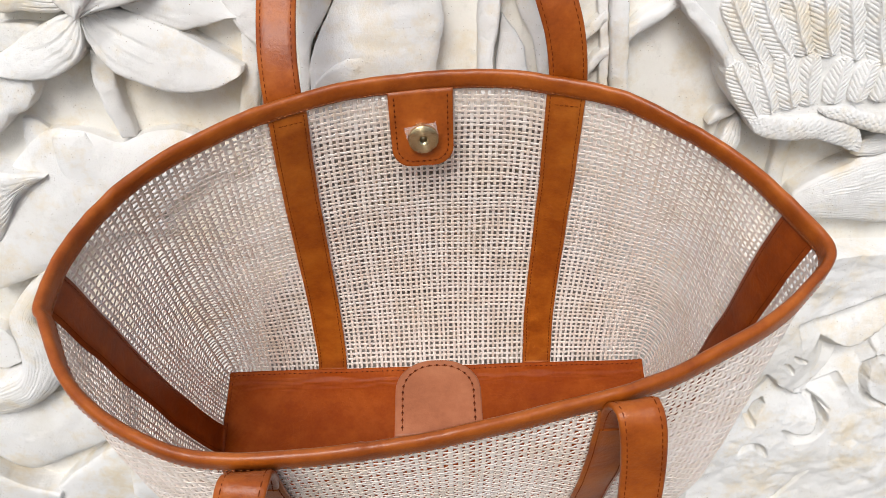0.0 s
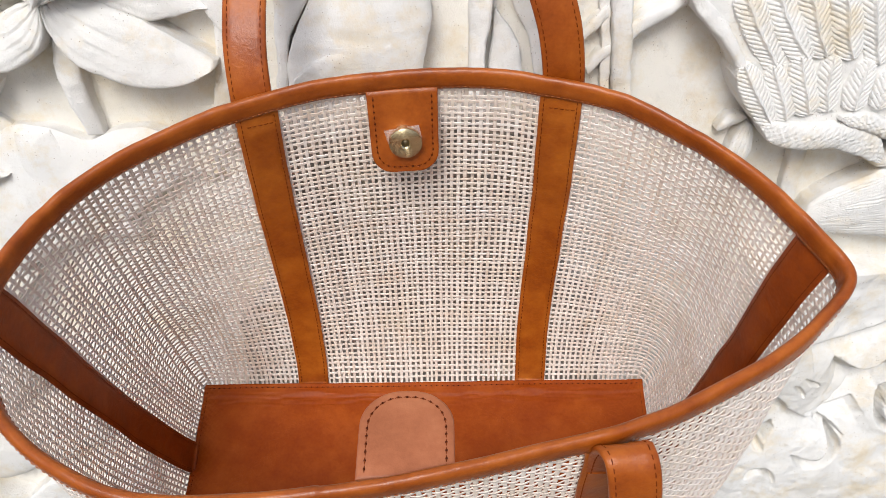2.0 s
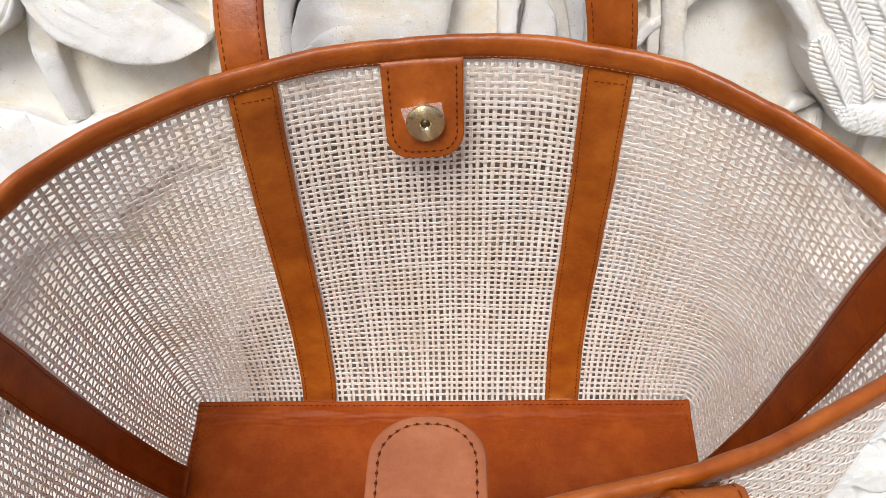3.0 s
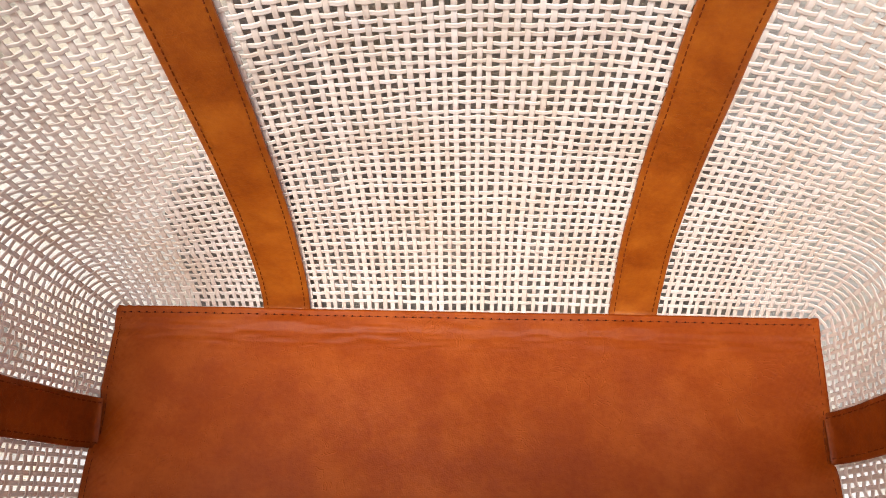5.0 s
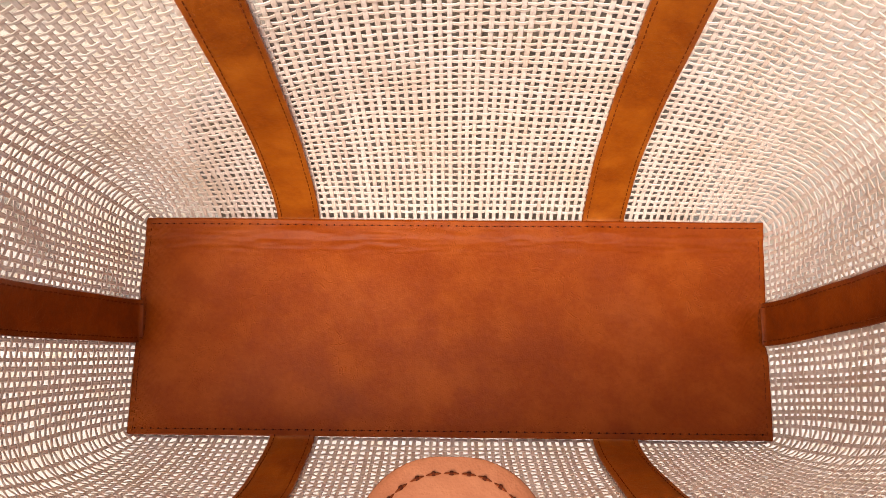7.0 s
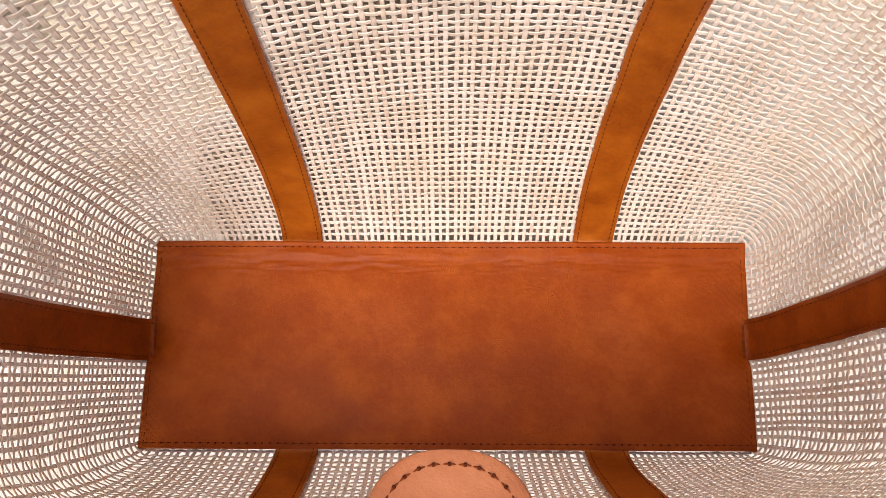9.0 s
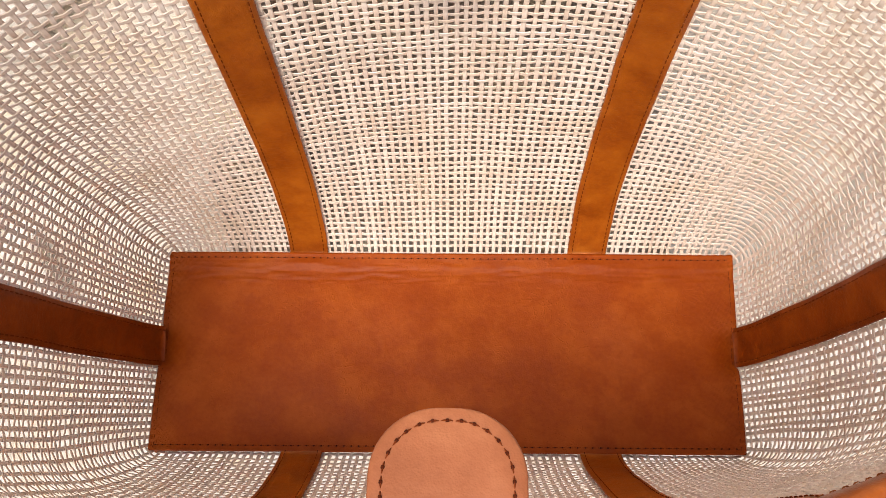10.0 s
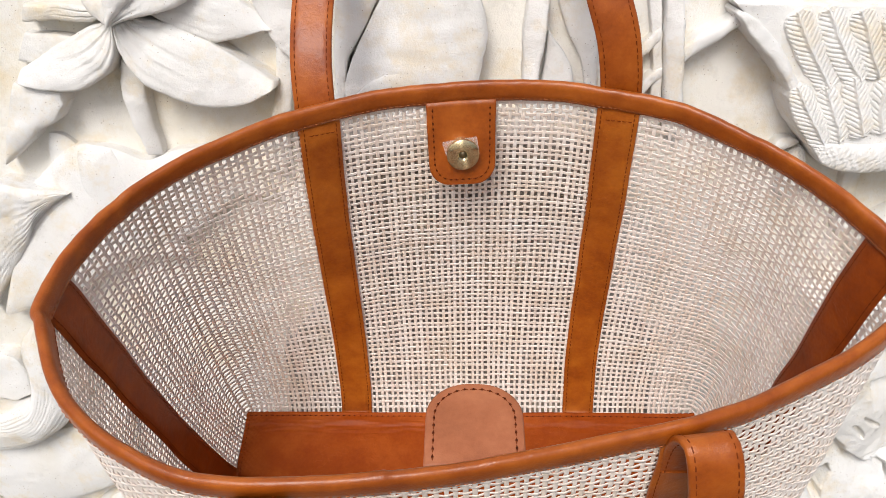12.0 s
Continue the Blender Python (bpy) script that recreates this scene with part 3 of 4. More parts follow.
# closing tabs
def tab_mesh(name, place, half, length, thick, material, parent, label, roundness=0.62):
    """A tongue of leather with a round end; place(a, b, h) gives the spot a across, b along, h proud."""
    r = roundness * half
    rows = np.concatenate([np.linspace(0, length - r, 14, endpoint=False), length - r + r * np.sin(np.linspace(0, math.pi / 2, 12))])
    cs = np.array([-1, -0.97, -0.9, -0.6, -0.3, 0, 0.3, 0.6, 0.9, 0.97, 1])
    top, low = [], []
    for b in rows:
        w = half if b <= length - r else half - r + math.sqrt(max(0, r * r - (b - length + r) ** 2))
        w = max(w, 0.001)
        for c in cs:
            fall = 0.0005 if abs(c) == 1 else 0.00012 if abs(c) == 0.97 else 0
            top.append(place(c * w, b, thick - fall))
            low.append(place(c * w, b, 0))
    m, nc, nr = len(top), len(cs), len(rows)
    f = grid_faces(nr, nc) + [[a + m for a in q][::-1] for q in grid_faces(nr, nc)]
    ring = list(range(nc)) + [j * nc + nc - 1 for j in range(1, nr)] + [(nr - 1) * nc + i for i in range(nc - 2, -1, -1)] + [j * nc for j in range(nr - 2, 0, -1)]
    f += [[ring[i], ring[i] + m, ring[(i + 1) % len(ring)] + m, ring[(i + 1) % len(ring)]] for i in range(len(ring))]
    ob = mesh_ob(name, top + low, f, material, parent, label)
    # stitches round the tongue
    inset = 0.0036
    hw, rr = half - inset, r - inset * 0.6
    line = [(-hw, b) for b in np.linspace(0.002, length - inset - rr, 20)]
    line += [(-hw + rr - rr * math.cos(a), length - inset - rr + rr * math.sin(a)) for a in np.linspace(0, math.pi / 2, 14)[1:]]
    line += [(-a, b) for a, b in line[::-1]][1:]
    path = np.array([place(a, b, thick) for a, b in line])
    nrm = unit(np.array([np.array(place(a, b, thick + 0.001)) - np.array(place(a, b, thick)) for a, b in line]))
    stitch_row("stitching", path, nrm, THREAD_RED, ob, 0.0038, 0.0033, 0.0005)
    stitch_row("stitching", path, nrm, THREAD, ob, 0.0038, 0.0012, 0.0010)
    return ob


STUD_TILT = -14


def back_patch():
    u0 = nearest(SURF[:, NV - 1, :2], (-0.0035, 0.5955))
    place = lambda a, b, h: tuple(on_bag(u0 + a / PITCH_U * 2, NV - 4.6 - b / 0.0043 * 2, -0.0014 - h - 0.30 * b))
    ob = tab_mesh("snap_patch", place, 0.0212, 0.051, 0.0022, LEATHER_TOP, bag, "tan leather patch with a brass snap")
    c = np.array(place(0.0006, 0.0300, 0.0022))
    n = unit(np.array(place(0.0006, 0.0300, 0.0032)) - c)
    z = Vector(n)
    m = Matrix.Translation(c) @ z.to_track_quat("Z", "Y").to_matrix().to_4x4()
    prof = [(0, 0.0030), (0.0025, 0.0030), (0.0026, 0.0043), (0.0034, 0.0046), (0.0060, 0.0045), (0.0094, 0.0044), (0.0099, 0.0040), (0.0099, 0.0026), (0.0095, -0.0035)]
    k = 48
    v = [(r * math.cos(2 * math.pi * i / k), r * math.sin(2 * math.pi * i / k), h) for r, h in prof for i in range(k)]
    stud = mesh_ob("snap_stud", v, [f[::-1] for f in grid_faces(len(prof), k, False, True)], BRASS, ob, "round brushed brass magnetic snap")
    stud.matrix_world = m @ pose(0, 0, 0.0012, STUD_TILT)
    hole = mesh_ob("stud_hole", [(0.0025 * math.cos(2 * math.pi * i / 24), 0.0025 * math.sin(2 * math.pi * i / 24), h) for h in (0.0034, 0.0026) for i in range(24)],
                   [list(range(24))] + [[i, 24 + i, 24 + (i + 1) % 24, (i + 1) % 24] for i in range(24)], STUD_HOLE, stud)
    s = 0.0100
    q = [(-s, -s * 0.9, 0.0006), (s * 1.02, -s, 0.0003), (s, s * 0.95, 0.0005), (-s * 1.1, s, 0.0012)]
    film = mesh_ob("plastic_film", q + [(x, y, h - 0.0002) for x, y, h in q], [[0, 1, 2, 3], [7, 6, 5, 4], [0, 4, 5, 1], [1, 5, 6, 2], [2, 6, 7, 3], [3, 7, 4, 0]], FILM, ob, "clear protective film", False)
    film.matrix_world = m @ pose(0, 0, 0, 0, 0, 8)


back_patch()


def front_tab():
    root, tip = np.array((0.0025, 0.3700, 1.1186)), np.array((0.0025, 0.413, 1.1075))
    along = unit(tip - root)
    up = unit(np.cross((1.0, 0, 0), along))

    def place(a, b, h):
        sag = 0.0035 * math.sin(math.pi * min(1, b / 0.07)) - 0.0012 * (a / 0.024) ** 2
        return tuple(root + along * b + np.array((a, 0, 0)) + up * (h + sag))
    tab_mesh("closing_tab", place, 0.0209, 0.0430, 0.0032, LEATHER_TAB, bag, "pale tan leather closing tab reaching into the bag", 0.85)


front_tab()


# handles
def handle(points, facing, label, width=0.0238):
    both = spline([(*p, *(1e-4 * x for x in q)) for p, q in zip(points, facing)], 160)
    c, f = both[:, :3], unit(both[:, 3:])
    t = unit(np.gradient(c, axis=0))
    w = unit(np.cross(t, f))
    n = np.cross(w, t)
    ob = sweep("handle", c, w, n, band_profile(width, 0.0034, 0.0009), LEATHER_HANDLE, bag, label)
    for s in (-1, 1):
        for side in (-1, 1):
            stitch_row("stitching", c + w * s * (width / 2 - 0.0027) + n * side * 0.0016, n * side, THREAD_RED, ob, 0.0040, 0.0031, 0.00055)


bl = [tuple(on_bag(U_BL, NV - k, 0.0062)) for k in (14, 3)]
br = [tuple(on_bag(U_BR, NV - k, 0.0062)) for k in (3, 14)]
handle([*bl, (-0.0900, 0.600, 1.163), (-0.0885, 0.632, 1.187), (-0.0800, 0.670, 1.222), (-0.055, 0.708, 1.290), (-0.004, 0.722, 1.325),
        (0.040, 0.702, 1.290), (0.064, 0.653, 1.236), (0.0725, 0.617, 1.201), (0.0835, 0.601, 1.170), *br],
       [(0, -1, 0), (0, -1, 0), (0, -0.9, 0.4), (0, -0.8, 0.6), (0, -0.8, 0.6), (-0.5, -0.2, 0.8), (0, 0.3, 1), (0.5, -0.2, 0.8), (0, -0.9, 0.5), (0, -1, 0.2), (0, -1, 0.1), (0, -1, 0), (0, -1, 0)],
       "tan leather handle pulled straight up to the wall")
down = np.array((0.0, -0.342, -0.940))


def drop(u, out, dx, dy, lift):
    """Half of the hanging front handle: out of the sewn strap, over, and down."""
    low, high = on_bag(u, NV - 16, 0.0040), on_bag(u, NV - 4, 0.0058)
    high = high + np.array((dx / 2, 0, 0))
    p = high + np.array((0.002 * out + dx / 2, -0.0085 + dy, 0.0185 + lift))
    q = high + np.array((0.005 * out + dx / 2, -0.0185 + dy, 0.0105 + lift))
    pts = [low, high, p, q, q + down * 0.035 + np.array((0.004 * out, 0, 0)), q + down * 0.085 + np.array((0.005 * out, 0, 0)), q + down * 0.14]
    return [tuple(x) for x in pts], [(0, -1, 0), (0, -1, -0.35), (0, 0, -1), (0, 0.85, -0.5), (0, 0.95, -0.3), (0, 0.95, -0.3), (0, 0.95, -0.3)]


(rp, rf), (lp, lf) = drop(U_FR, 1, -0.0010, 0.004, -0.0050), drop(U_FL, -1, 0.0070, 0.0, 0.0)
bend = [(0.055, *(np.array(rp[-1]) + down * 0.045)[1:]), (-0.004, *(np.array(rp[-1]) + down * 0.065)[1:]), (-0.063, *(np.array(rp[-1]) + down * 0.045)[1:])]
handle(rp + bend + lp[::-1], rf + [(0, 0.95, -0.3)] * 3 + lf[::-1], "tan leather handle folded over and hanging down in front", 0.0218)
bag.matrix_world = TIP

# ---- carvings on the wall ----

# unseen mass added close behind the bag's back to keep the gap dark
def gap_backing():
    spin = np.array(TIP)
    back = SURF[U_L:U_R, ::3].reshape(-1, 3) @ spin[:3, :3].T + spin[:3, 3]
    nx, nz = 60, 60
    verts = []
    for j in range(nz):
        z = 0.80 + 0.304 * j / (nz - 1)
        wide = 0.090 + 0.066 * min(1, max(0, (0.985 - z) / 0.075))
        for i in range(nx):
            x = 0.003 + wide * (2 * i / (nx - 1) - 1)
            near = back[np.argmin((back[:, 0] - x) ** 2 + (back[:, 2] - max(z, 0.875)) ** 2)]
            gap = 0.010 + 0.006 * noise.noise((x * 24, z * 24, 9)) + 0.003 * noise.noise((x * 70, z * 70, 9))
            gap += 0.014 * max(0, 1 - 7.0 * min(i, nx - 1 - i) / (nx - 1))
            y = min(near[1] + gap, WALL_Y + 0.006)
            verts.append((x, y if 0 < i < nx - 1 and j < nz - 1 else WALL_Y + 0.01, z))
    mesh_ob("shade_backing", verts, [f[::-1] for f in grid_faces(nz, nx)], STONE_SHADE, WALL, "unseen mass added behind the bag, coloured dark as the gap's shade")


gap_backing()
slab("petal", [(-0.225, 1.171), (-0.196, 1.165), (-0.174, 1.155), (-0.151, 1.14), (-0.13, 1.128)], [(-0.231, 1.168), (-0.23, 1.147), (-0.216, 1.126), (-0.185, 1.112), (-0.157, 1.112), (-0.131, 1.124)], (0.018, 0.03, 0.02, 0.026), 0.005, grooves=3)
slab("petal", [(-0.234, 1.17), (-0.256, 1.163), (-0.281, 1.15), (-0.307, 1.136)], [(-0.231, 1.168), (-0.236, 1.147), (-0.247, 1.132), (-0.269, 1.123), (-0.29, 1.123), (-0.311, 1.127)], (0.018, 0.028, 0.016, 0.022), 0.005, grooves=3)
slab("petal", [(-0.22, 1.177), (-0.197, 1.164), (-0.174, 1.155), (-0.156, 1.156), (-0.14, 1.16), (-0.13, 1.161)], [(-0.214, 1.179), (-0.183, 1.19), (-0.158, 1.184), (-0.141, 1.173), (-0.129, 1.163)], (0.016, 0.014, 0.016, 0.012), 0.003, grooves=3)
slab("petal", [(-0.235, 1.171), (-0.257, 1.167), (-0.279, 1.169), (-0.298, 1.168)], [(-0.236, 1.176), (-0.253, 1.179), (-0.275, 1.18), (-0.294, 1.179)], (0.016, 0.016, 0.016, 0.016), 0.003, grooves=2)
slab("petal", [(-0.268, 1.155), (-0.283, 1.158), (-0.301, 1.16)], [(-0.28, 1.144), (-0.296, 1.14), (-0.312, 1.14)], (0.01, 0.01, 0.01, 0.01), 0.003)
slab("petal", [(-0.231, 1.168), (-0.241, 1.174), (-0.247, 1.185), (-0.246, 1.203)], [(-0.23, 1.168), (-0.216, 1.172), (-0.189, 1.178), (-0.167, 1.195)], (0.034, 0.034, 0.03, 0.024), 0.006, grooves=2)
slab("petal", [(-0.231, 1.168), (-0.231, 1.178), (-0.232, 1.189), (-0.231, 1.203)], [(-0.23, 1.168), (-0.222, 1.177), (-0.209, 1.188), (-0.202, 1.202)], (0.038, 0.038, 0.036, 0.034), 0.005)
slab("stem", [(-0.237, 1.143), (-0.241, 1.123), (-0.239, 1.099), (-0.233, 1.071)], [(-0.224, 1.13), (-0.226, 1.112), (-0.225, 1.092), (-0.223, 1.07)], (0.016, 0.012, 0.012, 0.008), 0.003)
slab("stem", [(-0.13, 1.153), (-0.134, 1.125), (-0.14, 1.095), (-0.147, 1.058)], [(-0.119, 1.149), (-0.122, 1.124), (-0.127, 1.094), (-0.133, 1.057)], (0.01, 0.01, 0.01, 0.01), 0.002)
slab("leaf", [(-0.143, 1.183), (-0.134, 1.159), (-0.123, 1.145), (-0.117, 1.14)], [(-0.111, 1.183), (-0.113, 1.164), (-0.115, 1.149), (-0.117, 1.14)], (0.014, 0.014, 0.014, 0.014), 0.002)
slab("leaf", [(-0.317, 1.125), (-0.296, 1.123), (-0.284, 1.12), (-0.283, 1.111)], [(-0.339, 1.065), (-0.314, 1.084), (-0.306, 1.093), (-0.292, 1.099), (-0.284, 1.11)], (0.018, 0.016, 0.018, 0.018), 0.004)
slab("leaf", [(-0.306, 1.087), (-0.297, 1.085), (-0.287, 1.077)], [(-0.312, 1.057), (-0.299, 1.066), (-0.286, 1.075)], (0.006, 0.006, 0.006, 0.006), 0.002)
slab("leaf", [(-0.336, 1.038), (-0.308, 1.064), (-0.287, 1.077), (-0.264, 1.077), (-0.237, 1.068), (-0.212, 1.075), (-0.193, 1.077), (-0.175, 1.07), (-0.147, 1.048)], [(-0.377, 0.935), (-0.34, 0.946), (-0.306, 0.962), (-0.279, 0.978), (-0.248, 0.989), (-0.217, 1.004), (-0.191, 1.024), (-0.17, 1.039), (-0.144, 1.038)], (0.01, 0.02, 0.012, 0.012), 0.006)
slab("leaf", [(-0.285, 1.076), (-0.286, 1.051), (-0.286, 1.029), (-0.285, 0.99)], [(-0.26, 1.076), (-0.246, 1.05), (-0.235, 1.025), (-0.212, 0.988)], (0.014, 0.013, 0.02, 0.014), 0.004)
slab("leaf", [(-0.348, 1.053), (-0.322, 1.047), (-0.308, 1.045), (-0.296, 1.043)], [(-0.391, 0.935), (-0.345, 0.992), (-0.331, 1.015), (-0.315, 1.03), (-0.297, 1.041)], (0.026, 0.014, 0.022, 0.018), 0.004, grooves=6)
slab("bird_neck", [(-0.321, 0.958), (-0.348, 0.934), (-0.369, 0.907), (-0.369, 0.877), (-0.376, 0.85), (-0.406, 0.836), (-0.429, 0.845)], [(-0.306, 0.951), (-0.326, 0.927), (-0.343, 0.903), (-0.331, 0.876), (-0.343, 0.835), (-0.386, 0.801), (-0.447, 0.796)], (0.02, 0.024, 0.034, 0.03), 0.01, grooves=7)
slab("leaf", [(-0.402, 0.892), (-0.386, 0.887), (-0.378, 0.866), (-0.38, 0.85)], [(-0.419, 0.845), (-0.399, 0.841), (-0.387, 0.846), (-0.381, 0.849)], (0.014, 0.014, 0.014, 0.014), 0.003)
slab("leaf", [(-0.438, 0.79), (-0.393, 0.798), (-0.345, 0.813), (-0.3, 0.826)], [(-0.457, 0.739), (-0.418, 0.705), (-0.372, 0.723), (-0.301, 0.757)], (0.014, 0.018, 0.012, 0.018), 0.006)
slab("leaf", [(-0.468, 0.739), (-0.446, 0.706), (-0.419, 0.683), (-0.392, 0.673)], [(-0.493, 0.67), (-0.471, 0.65), (-0.442, 0.63), (-0.406, 0.608)], (0.026, 0.016, 0.026, 0.016), 0.004)
slab("leaf", [(-0.397, 0.677), (-0.358, 0.711), (-0.313, 0.741), (-0.29, 0.732)], [(-0.405, 0.588), (-0.36, 0.616), (-0.317, 0.644), (-0.279, 0.679)], (0.02, 0.014, 0.02, 0.012), 0.005)
slab("leaf", [(-0.315, 0.733), (-0.313, 0.703), (-0.317, 0.672), (-0.327, 0.615)], [(-0.268, 0.731), (-0.268, 0.706), (-0.269, 0.67), (-0.275, 0.612)], (0.026, 0.014, 0.026, 0.014), 0.006)
slab("leaf", [(-0.087, 1.186), (-0.09, 1.152), (-0.092, 1.128), (-0.096, 1.094)], [(-0.057, 1.186), (-0.072, 1.156), (-0.083, 1.134), (-0.086, 1.093)], (0.014, 0.014, 0.014, 0.014), 0.002)
slab("leaf", [(-0.055, 1.186), (-0.071, 1.156), (-0.081, 1.134), (-0.085, 1.115), (-0.082, 1.089)], [(0.007, 1.185), (0.013, 1.16), (0.01, 1.14), (0.006, 1.122), (0.006, 1.087)], (0.018, 0.024, 0.02, 0.022), 0.004, grooves=1)
slab("leaf", [(-0.081, 1.115), (-0.061, 1.131), (-0.037, 1.139), (-0.013, 1.141)], [(-0.081, 1.093), (-0.055, 1.106), (-0.027, 1.11), (-0.006, 1.114)], (0.024, 0.016, 0.024, 0.018), 0.004)
slab("stem", [(0.038, 1.184), (0.038, 1.161), (0.037, 1.138), (0.036, 1.1)], [(0.053, 1.184), (0.052, 1.161), (0.049, 1.138), (0.048, 1.099)], (0.014, 0.02, 0.014, 0.02), 0.003)
slab("leaf", [(0.051, 1.095), (0.051, 1.129), (0.052, 1.146), (0.053, 1.157)], [(0.076, 1.094), (0.073, 1.126), (0.065, 1.144), (0.054, 1.158)], (0.01, 0.012, 0.01, 0.01), 0.002)
slab("leaf", [(0.058, 1.184), (0.066, 1.159), (0.076, 1.141), (0.084, 1.107)], [(0.084, 1.183), (0.087, 1.153), (0.088, 1.133), (0.091, 1.099)], (0.008, 0.008, 0.008, 0.008), 0.002)
slab("stem", [(0.127, 1.183), (0.131, 1.152), (0.134, 1.128), (0.137, 1.093)], [(0.139, 1.182), (0.143, 1.152), (0.146, 1.127), (0.15, 1.088)], (0.014, 0.018, 0.014, 0.018), 0.003)
slab("stem", [(0.118, 1.183), (0.123, 1.152), (0.126, 1.128), (0.129, 1.093)], [(0.126, 1.183), (0.13, 1.152), (0.133, 1.128), (0.136, 1.093)], (0.009, 0.009, 0.009, 0.009), 0.001)
slab("stem", [(0.142, 1.149), (0.155, 1.159), (0.17, 1.168), (0.18, 1.174)], [(0.144, 1.138), (0.161, 1.151), (0.175, 1.161), (0.186, 1.165)], (0.014, 0.014, 0.014, 0.014), 0.003)
slab("leaf", [(0.11, 1.14), (0.117, 1.151), (0.127, 1.161)], [(0.112, 1.136), (0.121, 1.144), (0.129, 1.154)], (0.01, 0.01, 0.01, 0.01), 0.002)
slab("leaf", [(0.116, 1.12), (0.124, 1.13), (0.132, 1.135)], [(0.119, 1.114), (0.127, 1.123), (0.133, 1.129)], (0.01, 0.01, 0.01, 0.01), 0.002)
slab("wing_bed", [(0.169, 1.181), (0.189, 1.16), (0.207, 1.139), (0.217, 1.121), (0.229, 1.099), (0.241, 1.081)], [(0.366, 1.178), (0.375, 1.156), (0.378, 1.135), (0.378, 1.118), (0.364, 1.096), (0.349, 1.075)], (0.026, 0.026, 0.028, 0.028), 0.002)
carved("wing_edge", [(0.171, 1.174), (0.189, 1.159), (0.207, 1.139), (0.217, 1.121), (0.229, 1.099), (0.241, 1.081)], [0.003, 0.0051, 0.004, 0.004, 0.004, 0.003], 0.036, 0.004)
carved("feather", [(0.205, 1.175), (0.221, 1.151), (0.24, 1.125)], [0.009, 0.01, 0.009], 0.0385, 0.002, barbs=1)
carved("feather", [(0.224, 1.177), (0.239, 1.154), (0.256, 1.13)], [0.009, 0.01, 0.009], 0.0385, 0.002, barbs=1)
carved("feather", [(0.245, 1.176), (0.256, 1.155), (0.268, 1.133)], [0.009, 0.01, 0.009], 0.0385, 0.002, barbs=1)
carved("feather", [(0.266, 1.176), (0.275, 1.154), (0.285, 1.131)], [0.009, 0.011, 0.008], 0.0385, 0.002, barbs=1)
carved("feather", [(0.286, 1.176), (0.294, 1.152), (0.305, 1.127)], [0.0091, 0.01, 0.008], 0.0385, 0.002, barbs=1)
carved("feather", [(0.307, 1.175), (0.314, 1.15), (0.324, 1.124)], [0.009, 0.011, 0.0081], 0.0385, 0.002, barbs=1)
carved("feather", [(0.33, 1.171), (0.336, 1.145), (0.343, 1.118)], [0.009, 0.011, 0.008], 0.0385, 0.002, barbs=1)
carved("feather", [(0.355, 1.158), (0.357, 1.134), (0.361, 1.108)], [0.01, 0.011, 0.009], 0.0385, 0.002, barbs=1)
carved("feather", [(0.215, 1.128), (0.228, 1.107), (0.244, 1.085)], [0.007, 0.01, 0.008], 0.0395, 0.003, barbs=1)
carved("feather", [(0.235, 1.128), (0.243, 1.109), (0.254, 1.089)], [0.0061, 0.01, 0.008], 0.0395, 0.003, barbs=1)
carved("feather", [(0.25, 1.134), (0.258, 1.114), (0.267, 1.093)], [0.006, 0.01, 0.008], 0.0395, 0.003, barbs=1)
carved("feather", [(0.272, 1.134), (0.274, 1.115), (0.279, 1.095)], [0.006, 0.009, 0.0081], 0.0395, 0.003, barbs=1)
carved("feather", [(0.296, 1.131), (0.295, 1.114), (0.296, 1.096)], [0.0061, 0.01, 0.008], 0.0395, 0.003, barbs=1)
carved("feather", [(0.317, 1.128), (0.314, 1.113), (0.313, 1.097)], [0.006, 0.01, 0.007], 0.0395, 0.003, barbs=1)
carved("feather", [(0.333, 1.123), (0.331, 1.11), (0.331, 1.097)], [0.007, 0.01, 0.008], 0.0395, 0.003, barbs=1)
carved("feather", [(0.356, 1.114), (0.351, 1.104), (0.347, 1.094)], [0.006, 0.01, 0.008], 0.0395, 0.003, barbs=1)
carved("wing_edge", [(0.237, 1.085), (0.252, 1.08), (0.272, 1.077), (0.292, 1.078), (0.312, 1.072), (0.329, 1.058)], [0.005, 0.009, 0.01, 0.01, 0.01, 0.0041], 0.042, 0.006, scales=1)
carved("wing_edge", [(0.287, 1.091), (0.305, 1.088), (0.324, 1.083), (0.347, 1.08), (0.37, 1.079)], [0.003, 0.006, 0.007, 0.008, 0.008], 0.043, 0.005, scales=1)
carved("tail", [(0.291, 0.999), (0.308, 1.007), (0.335, 1.014), (0.367, 1.019), (0.404, 1.021)], [0.006, 0.017, 0.026, 0.034, 0.036], 0.026, 0.01, grooves=12)
carved("tail", [(0.327, 1.051), (0.346, 1.056), (0.366, 1.063), (0.387, 1.069)], [0.004, 0.01, 0.011, 0.014], 0.024, 0.01, grooves=5)
carved("stem", [(0.278, 1.066), (0.279, 1.05), (0.28, 1.032), (0.281, 1.01)], [0.006, 0.006, 0.006, 0.005], 0.012, 0.004)
carved("leaf", [(0.237, 1.079), (0.236, 1.068), (0.234, 1.056), (0.232, 1.043)], [0.003, 0.007, 0.008, 0.006], 0.016, 0.006, grooves=3)
carved("leaf", [(0.215, 1.073), (0.225, 1.08), (0.236, 1.082)], [0.002, 0.005, 0.001], 0.012, 0.004)

# scrolls and hollows cut into the broad lower part of the relief
HOLLOWS = []


def hollow(points, half, depth, ledge=False):
    """A hollow cut along points, or a ledge whose face drops below them."""
    HOLLOWS.append((spline(points, 60), half, depth, ledge))


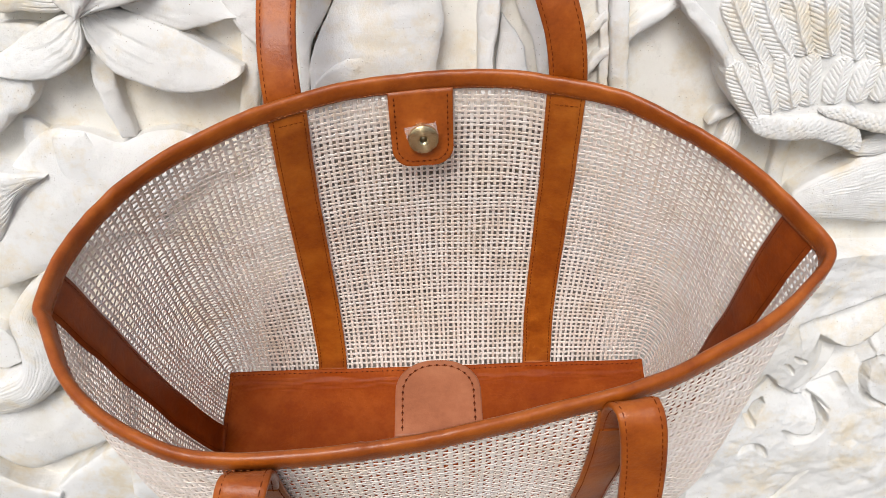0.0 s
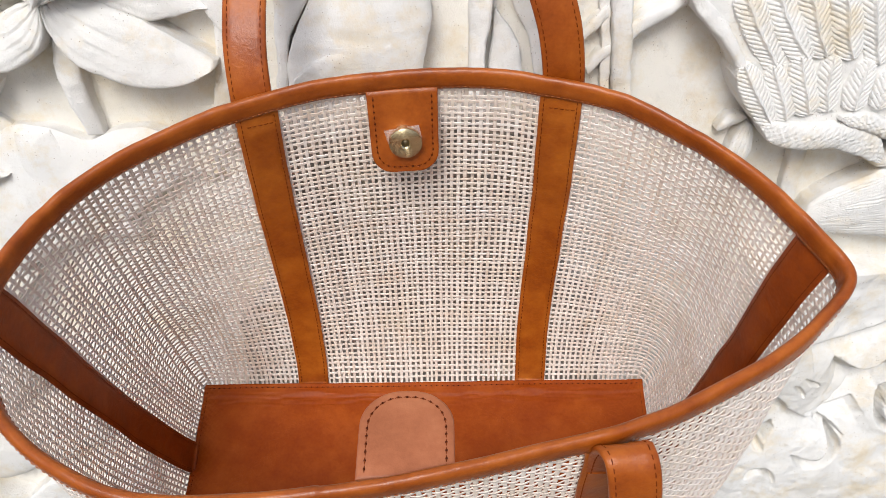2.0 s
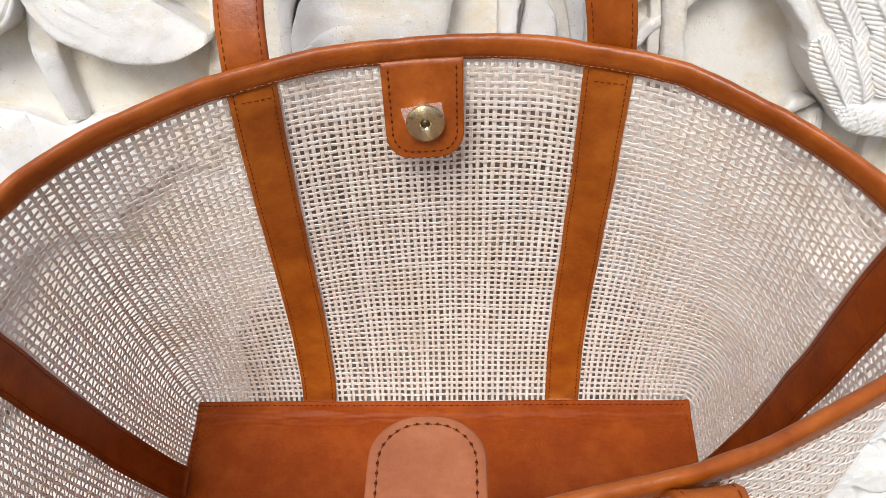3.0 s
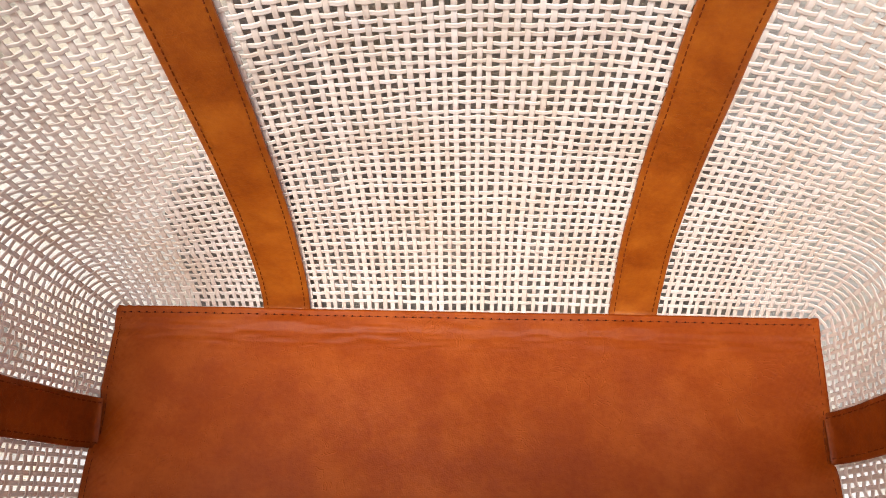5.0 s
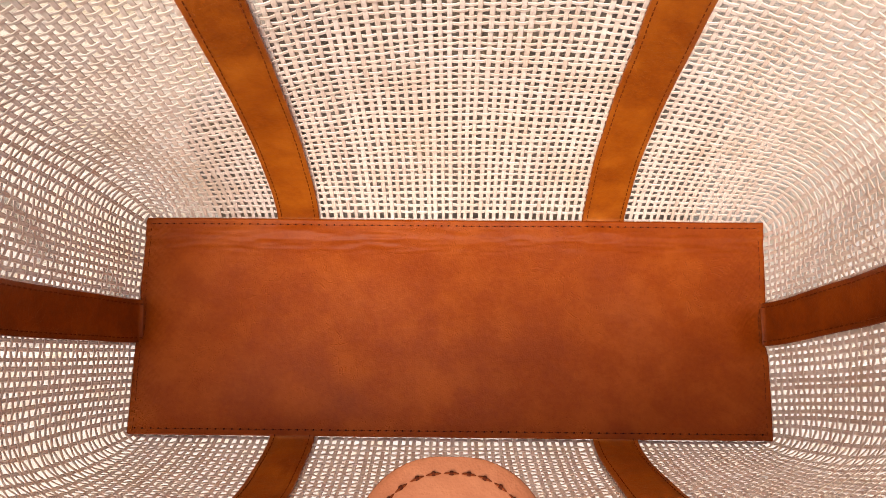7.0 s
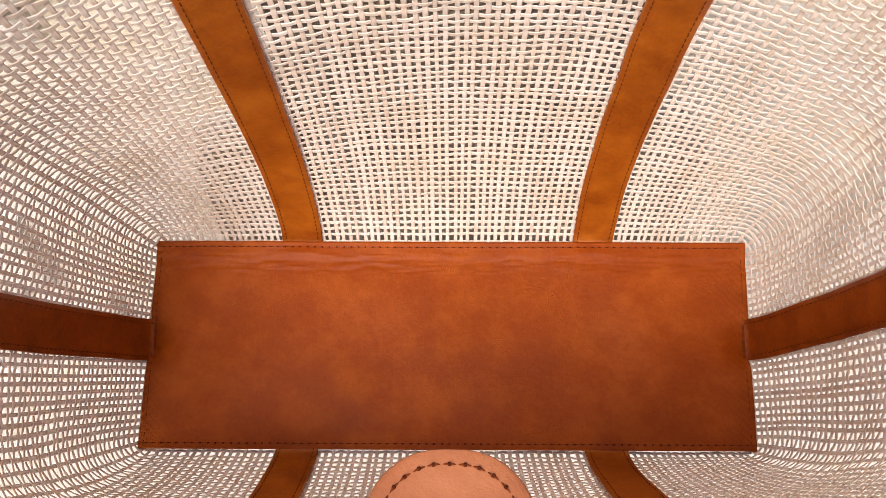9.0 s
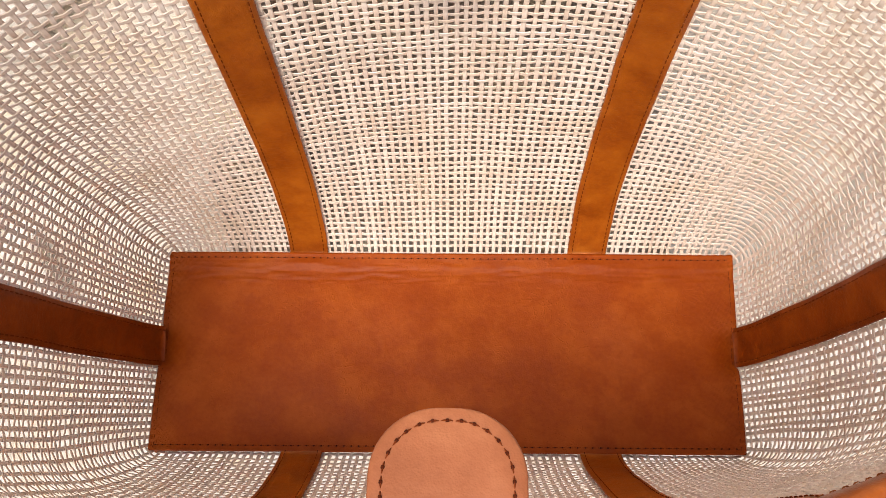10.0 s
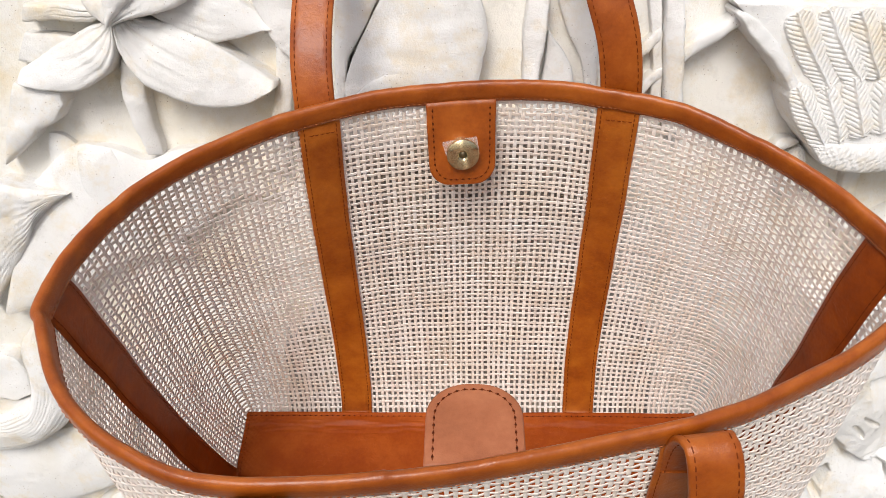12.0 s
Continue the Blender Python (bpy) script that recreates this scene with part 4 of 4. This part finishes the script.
hollow([(0.309, 0.761), (0.313, 0.773), (0.319, 0.787)], 0.0062, 0.03)
hollow([(0.303, 0.77), (0.317, 0.755)], 0.004, 0.026)
hollow([(0.347, 0.746), (0.365, 0.734), (0.381, 0.74), (0.385, 0.758), (0.377, 0.776)], 0.0046, 0.024)
hollow([(0.309, 0.716), (0.315, 0.726), (0.327, 0.725), (0.337, 0.713)], 0.0034, 0.016)
hollow([(0.345, 0.635), (0.365, 0.647), (0.376, 0.665), (0.389, 0.686)], 0.0024, 0.013)
hollow([(0.421, 0.84), (0.412, 0.826), (0.412, 0.806), (0.422, 0.787), (0.442, 0.775)], 0.0036, 0.016)
hollow([(0.313, 0.826), (0.334, 0.805), (0.347, 0.795), (0.371, 0.787), (0.392, 0.77)], 0.0022, 0.012, True)
hollow([(0.344, 0.8), (0.367, 0.821), (0.387, 0.845), (0.407, 0.857)], 0.0036, 0.016, True)
hollow([(0.356, 0.795), (0.376, 0.806), (0.389, 0.815)], 0.003, 0.009, True)
hollow([(0.326, 0.886), (0.342, 0.891), (0.366, 0.898), (0.4, 0.915), (0.432, 0.926)], 0.0058, 0.022, True)
hollow([(0.355, 0.867), (0.372, 0.859), (0.389, 0.856), (0.411, 0.882), (0.435, 0.905)], 0.0062, 0.02, True)
hollow([(0.333, 0.848), (0.341, 0.842), (0.349, 0.835)], 0.002, 0.006)
hollow([(0.325, 0.839), (0.333, 0.831), (0.338, 0.824)], 0.002, 0.006)


def lower_relief():
    xs, zs = np.linspace(0.265, 0.62, 310), np.linspace(0.590, 0.958, 320)
    gx, gz = np.meshgrid(xs, zs)
    h = np.zeros_like(gx)
    for j in range(len(zs)):
        for i in range(len(xs)):
            x, z = xs[i], zs[j]
            f = noise.voronoi((x * 34, z * 34, 3.3))[0]
            h[j, i] = 0.030 + 0.007 * noise.noise((x * 12, z * 12, 2.2)) + 0.0022 * (f[1] - f[0]) + 0.0012 * noise.noise((x * 60, z * 60, 5.1)) + 0.0005 * noise.noise((x * 170, z * 170, 7))
    for line, half, depth, ledge in HOLLOWS:
        wob = np.array([0.0012 * noise.noise((x * 60, z * 60, 4)) for x, z in line])[:, None]
        line = line + wob
        dist = np.hypot(gx[..., None] - line[:, 0], gz[..., None] - line[:, 1])
        at = dist.argmin(-1)
        d = dist.min(-1)
        s = at / 59
        taper = np.minimum(1, 0.3 + 3.5 * np.minimum(s, 1 - s))
        if ledge:
            below = line[at, 1] - gz
            face = half * 2.0 * taper
            drop_h = np.where(d < face, d / np.maximum(face, 1e-6), np.exp(-(d - face) / 0.016))
            inside = (at > 0) & (at < 59) & (below > 0)
            h -= np.where(inside, depth * taper * drop_h, 0)
        else:
            cut = np.clip((half * 1.15 * taper - d) / (half * 0.30), 0, 1)
            h -= depth * cut
    edge = np.minimum(np.minimum(gx - xs[0], xs[-1] - gx), np.minimum(gz - zs[0], zs[-1] - gz))
    h = np.where(edge < 1e-6, -0.01, np.maximum(h, 0.002))
    verts = np.stack([gx, WALL_Y - h, gz], -1).reshape(-1, 3)
    mesh_ob("scrollwork", verts, [f[::-1] for f in grid_faces(len(zs), len(xs))], STONE, WALL)


lower_relief()
